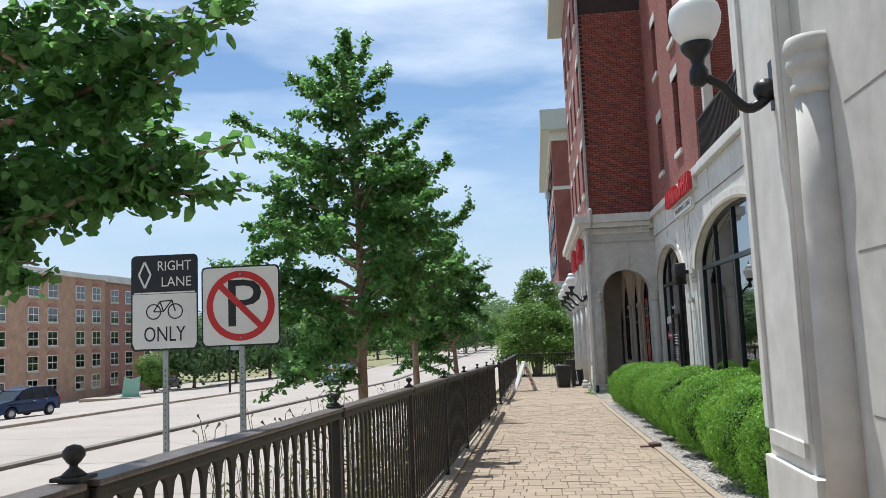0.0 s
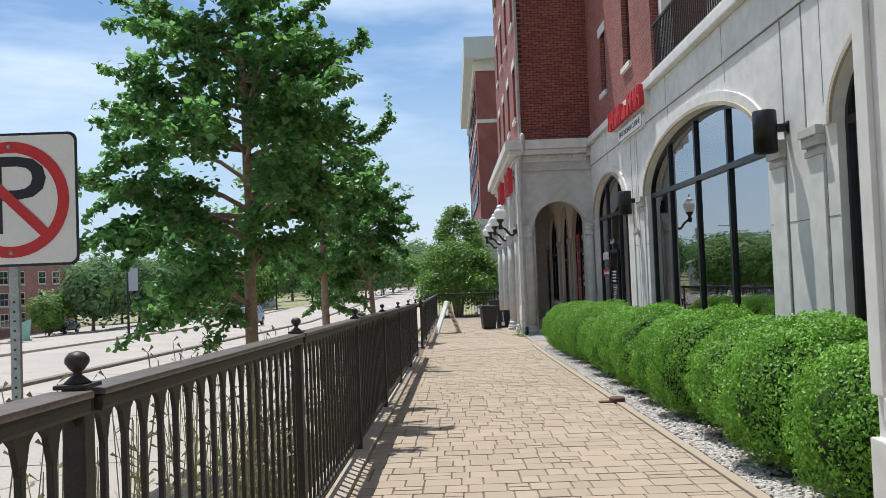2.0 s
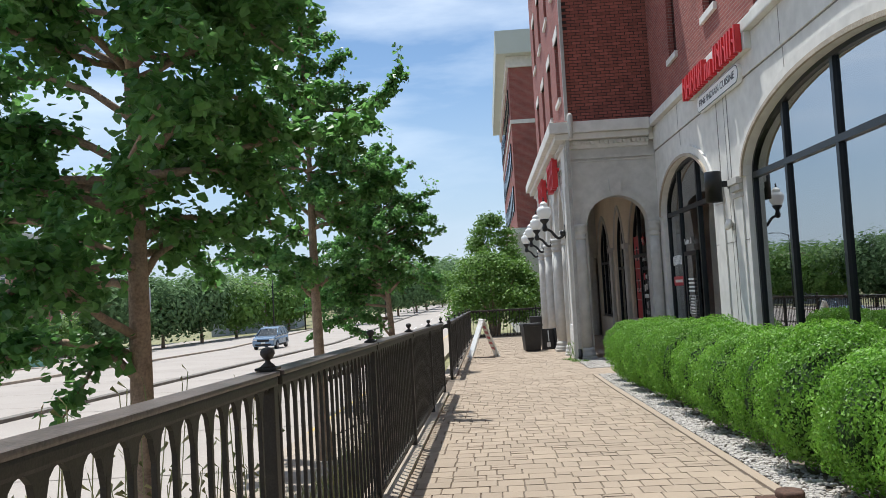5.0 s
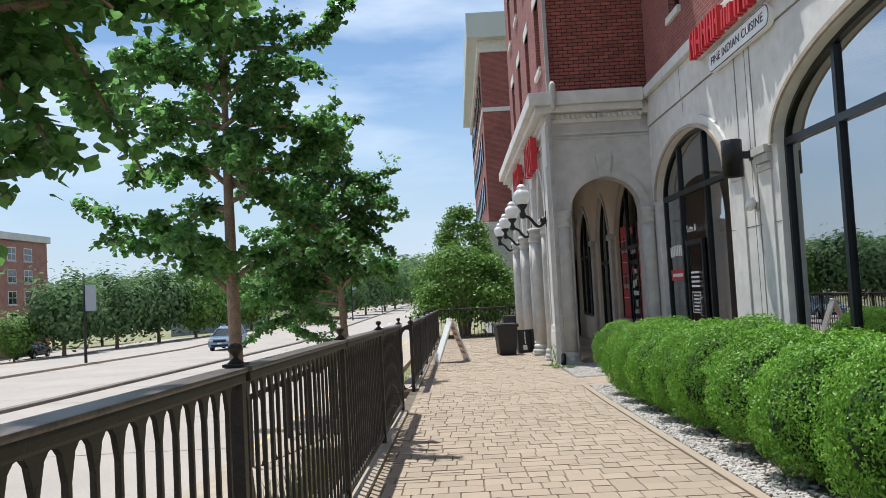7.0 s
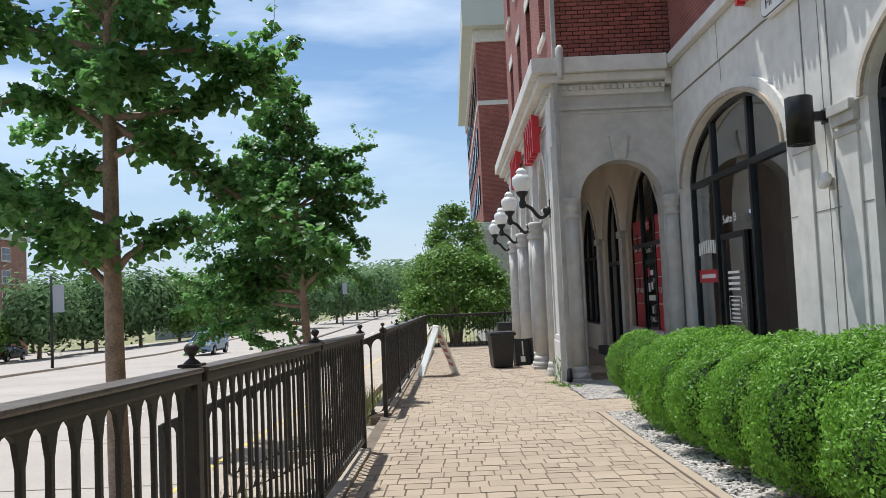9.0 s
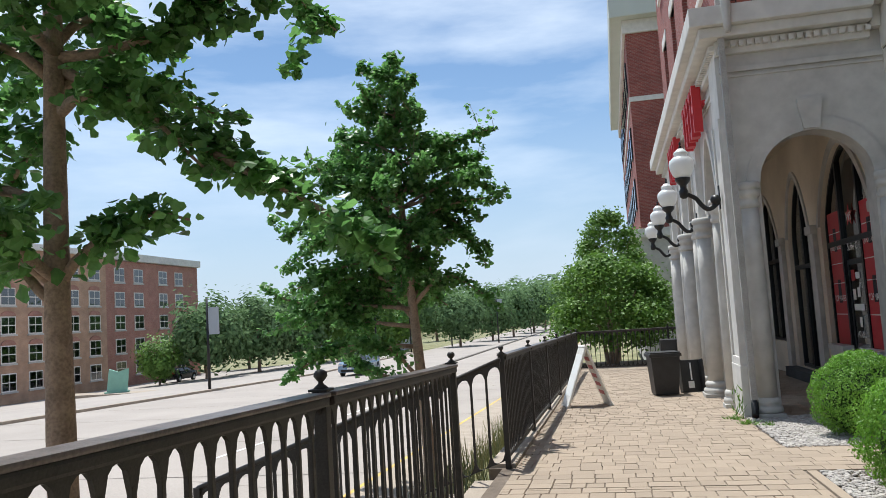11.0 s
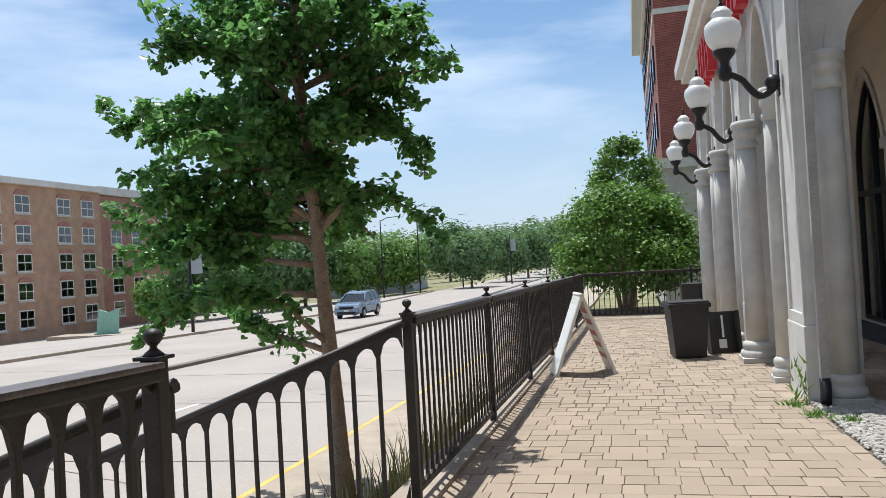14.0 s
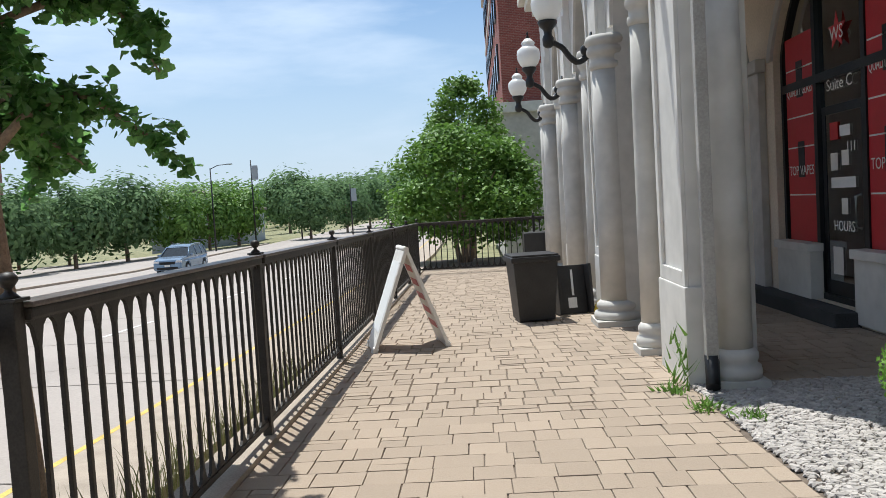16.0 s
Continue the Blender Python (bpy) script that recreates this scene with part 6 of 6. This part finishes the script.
def lot_sign():
    x, y = -38.5, 73.0
    o = thing("lot_sign", "pale green slab sign on a kerbed island", "sign", pose(x, y, H(x, y), 0, 0, 25))
    part("slab", prism(bmesh.new(), [(-0.75, 0.2), (0.75, 0.2), (0.9, 2.0), (0.1, 1.75), (-0.55, 2.0)], -0.18, 0.18, on_south(0)), GREEN, o)
    part("base", boxbm(-0.9, 0.9, -0.35, 0.35, 0.0, 0.25, 0.03), GREEN, o)
    solid("kerb_island", boxbm(x - 4.5, x + 3.0, y - 1.1, y + 1.1, H(x, y) - 0.4, H(x, y) + 0.14, 0.1), KERB, "kerbed island in the parking lot", "kerb")


lot_sign()


def grey_house(x, y):
    z = H(x, y) - 0.3
    o = thing("house", "grey sided house with a brown gable roof", "house", pose(x, y, z, 0, 0, 8))
    part("wall", prism(bmesh.new(), [(-6, 0), (6, 0), (6, 5.0), (0, 7.4), (-6, 5.0)], -9, 9, Matrix(((1, 0, 0, 0), (0, 0, -1, 0), (0, 1, 0, 0), (0, 0, 0, 1)))), GREYW, o)
    for s in (-1, 1):
        part("roof", prism(bmesh.new(), [(0, 7.45), (s * 6.5, 4.85), (s * 6.5, 5.1), (0, 7.75)][::s], -9.3, 9.3, Matrix(((1, 0, 0, 0), (0, 0, -1, 0), (0, 1, 0, 0), (0, 0, 0, 1)))), ROOFT, o)
    for k in range(4):
        w = part("window", boxbm(5.95, 6.06, -7 + 4 * k, -5.8 + 4 * k, 1.5, 3.2), WHITE, o)
        part("pane", boxbm(6.06, 6.08, -6.9 + 4 * k, -5.9 + 4 * k, 1.6, 3.1), PANE, w)


grey_house(-36, 132)


def street_pole(x, y, h, arm):
    o = thing("street_lamp", "slim dark street lamp pole", "street lamp", pose(x, y, H(x, y)), "street poles")
    part("pole", tube(bmesh.new(), [(0, 0, -0.2), (0, 0, h)], [0.10, 0.06], 8), BLACK, o)
    if arm:
        part("arm", tube(bmesh.new(), [(0, 0, h - 0.1), (0.8, 0, h + 0.25), (1.9, 0, h + 0.3)], 0.04, 6), BLACK, o)
        part("lamp_head", boxbm(1.7, 2.3, -0.12, 0.12, h + 0.24, h + 0.36, 0.03), GALV, o)
    else:
        part("banner", boxbm(0.08, 0.75, -0.02, 0.02, h - 2.2, h - 0.6), GREYW, o)


for x, y, h, a in ((-26.5, 104, 8.5, True), (-24.5, 112, 9.5, False), (-21, 120, 7.0, False), (-15.5, 125, 6.5, False), (-14.6, 160, 7.0, False), (-23.6, 60, 5.5, False)):
    street_pole(x, y, h, a)


def road_joints():
    rs = random.Random(5)
    vs, fs = [], []

    def line(x0, y0, x1, y1, w):
        k = 8
        pts = [(x0 + (x1 - x0) * i / k + rs.uniform(-0.03, 0.03), y0 + (y1 - y0) * i / k + rs.uniform(-0.03, 0.03)) for i in range(k + 1)]
        for (a, b), (c, d) in zip(pts, pts[1:]):
            n = len(vs)
            ex, ey = -(d - b), c - a
            q = math.hypot(ex, ey) or 1.0
            ex, ey = ex / q * w / 2, ey / q * w / 2
            vs.extend([(a - ex, b - ey, H(0, b) + 0.006), (c - ex, d - ey, H(0, d) + 0.006), (c + ex, d + ey, H(0, d) + 0.006), (a + ex, b + ey, H(0, b) + 0.006)])
            fs.append((n, n + 1, n + 2, n + 3))

    for y in range(-20, 140, 5):
        line(-4.1, y, -13.2, y + rs.uniform(-0.2, 0.2), 0.035)
        line(-14.0, y + 2, -22.3, y + 2, 0.035)
    for i in range(22):
        x, y = rs.uniform(-12.5, -4.5), rs.uniform(5, 70)
        line(x, y, x + rs.uniform(-2.5, 2.5), y + rs.uniform(-4, 4), 0.02)
    me = bpy.data.meshes.new("road_joints")
    me.from_pydata(vs, [], fs)
    me.materials.append(ASPH)
    tagged(new("road_joints", me), "dark joints and cracks across the concrete street", "road marking", kind="stuff")


road_joints()

# bricks of the south wall and pavers --------------------------------------
def bricks():
    wall = bpy.data.objects["wall_brick_south"]
    bl, bh, gap = 0.220, 0.066, 0.019
    me = mesh_of("brick", boxbm(0, bl, -0.016, 0.0, 0, bh, 0.003), BRICK_P)
    half = mesh_of("brick_half", boxbm(0, bl / 2 - gap / 2, -0.016, 0.0, 0, bh, 0.003), BRICK_P)
    rs = random.Random(12)
    far = bmesh.new()
    r = 0
    z = 5.51
    while z < 13.0:
        x = 2.10
        if r % 2:
            if z < 8.0:
                part("brick", half, None, wall, m=pose(x, BW - 0.012, z))
            x += bl / 2 + gap / 2
        while x + bl < WALL_X + 0.25:
            dy = rs.uniform(-0.003, 0.003)
            if z < 8.0:
                part("brick", me, None, wall, m=pose(x, BW - 0.012 + dy, z))
            else:
                box(far, x, x + bl, BW - 0.026 + dy, BW - 0.011, z, z + bh)
            x += bl + gap
        z += bh + gap
        r += 1
    tagged(part("far_bricks", far, BRICK_I, wall), "weathered red bricks higher up", kind="stuff")


bricks()


def pavers():
    """Courses across the walk: large squares, narrow slabs and pairs of small blocks."""
    bed_ob = bpy.data.objects["floor_walk_bed"]
    rs = random.Random(21)
    depth, gap = 0.232, 0.0055
    kinds = {}
    vs, fs = [], []

    def lay(x, y, w, d, near, whole):
        z = G(y) + rs.uniform(-0.0018, 0.0018)
        if near and whole and len(bed_ob.children) < 330:
            if (w, d) not in kinds:
                kinds[w, d] = mesh_of("paver", boxbm(0, w - gap, 0, d - gap, -0.05, 0.0, 0.007), PAVER)
            part("paver", kinds[w, d], None, bed_ob, m=pose(x, y, z, rs.uniform(-0.5, 0.5) - 0.77, rs.uniform(-0.5, 0.5), rs.uniform(-0.8, 0.8)))
            return
        j = [rs.uniform(-0.002, 0.002) for _ in range(4)]
        a, b, c, e, k = x + j[0], x + w - gap + j[1], y + j[2], y + d - gap + j[3], 0.005
        za, zb = z + rs.uniform(-0.002, 0.002), G(y + d) - G(y) + z + rs.uniform(-0.002, 0.002)
        n = len(vs)
        vs.extend([(a, c, za - 0.014), (b, c, za - 0.014), (b, e, zb - 0.014), (a, e, zb - 0.014), (a + k, c + k, za), (b - k, c + k, za), (b - k, e - k, zb), (a + k, e - k, zb)])
        fs.extend([(n + 4, n + 5, n + 6, n + 7), (n, n + 1, n + 5, n + 4), (n + 1, n + 2, n + 6, n + 5), (n + 2, n + 3, n + 7, n + 6), (n + 3, n, n + 4, n + 7)])

    y = -3.0
    while y < 43.0:
        x = -1.145
        first = True
        near = 24.6 < y < 28.6
        lim = EDGE_X - 0.095 if y < ENTRY0 else EDGE_X if ENTRY1 < y < 28.2 else WALL_X - 0.04
        while x < lim - 0.03:
            w = rs.choice((0.30, 0.232, 0.232, 0.175, 0.15))
            if first:
                w, first = rs.choice((0.1, 0.18, 0.26)), False
            whole = x + w <= lim
            w = min(w, lim - x)
            r = rs.random()
            if r < 0.88:
                lay(x, y, w, depth, near, whole)
            elif r < 0.97:
                lay(x, y, w, 0.116, near, whole)
                lay(x, y + 0.116, w, 0.116, near, whole)
            else:
                lay(x, y, w, 0.155, near, whole)
                lay(x, y + 0.155, w, 0.077, near, whole)
            x += w
        y += depth
    me = bpy.data.meshes.new("pavers")
    me.from_pydata(vs, [], fs)
    me.materials.append(PAVER_I)
    ob = new("pavers", me)
    ob.parent = bed_ob
    tagged(ob, "tan concrete pavers farther along the walk", kind="stuff")


pavers()
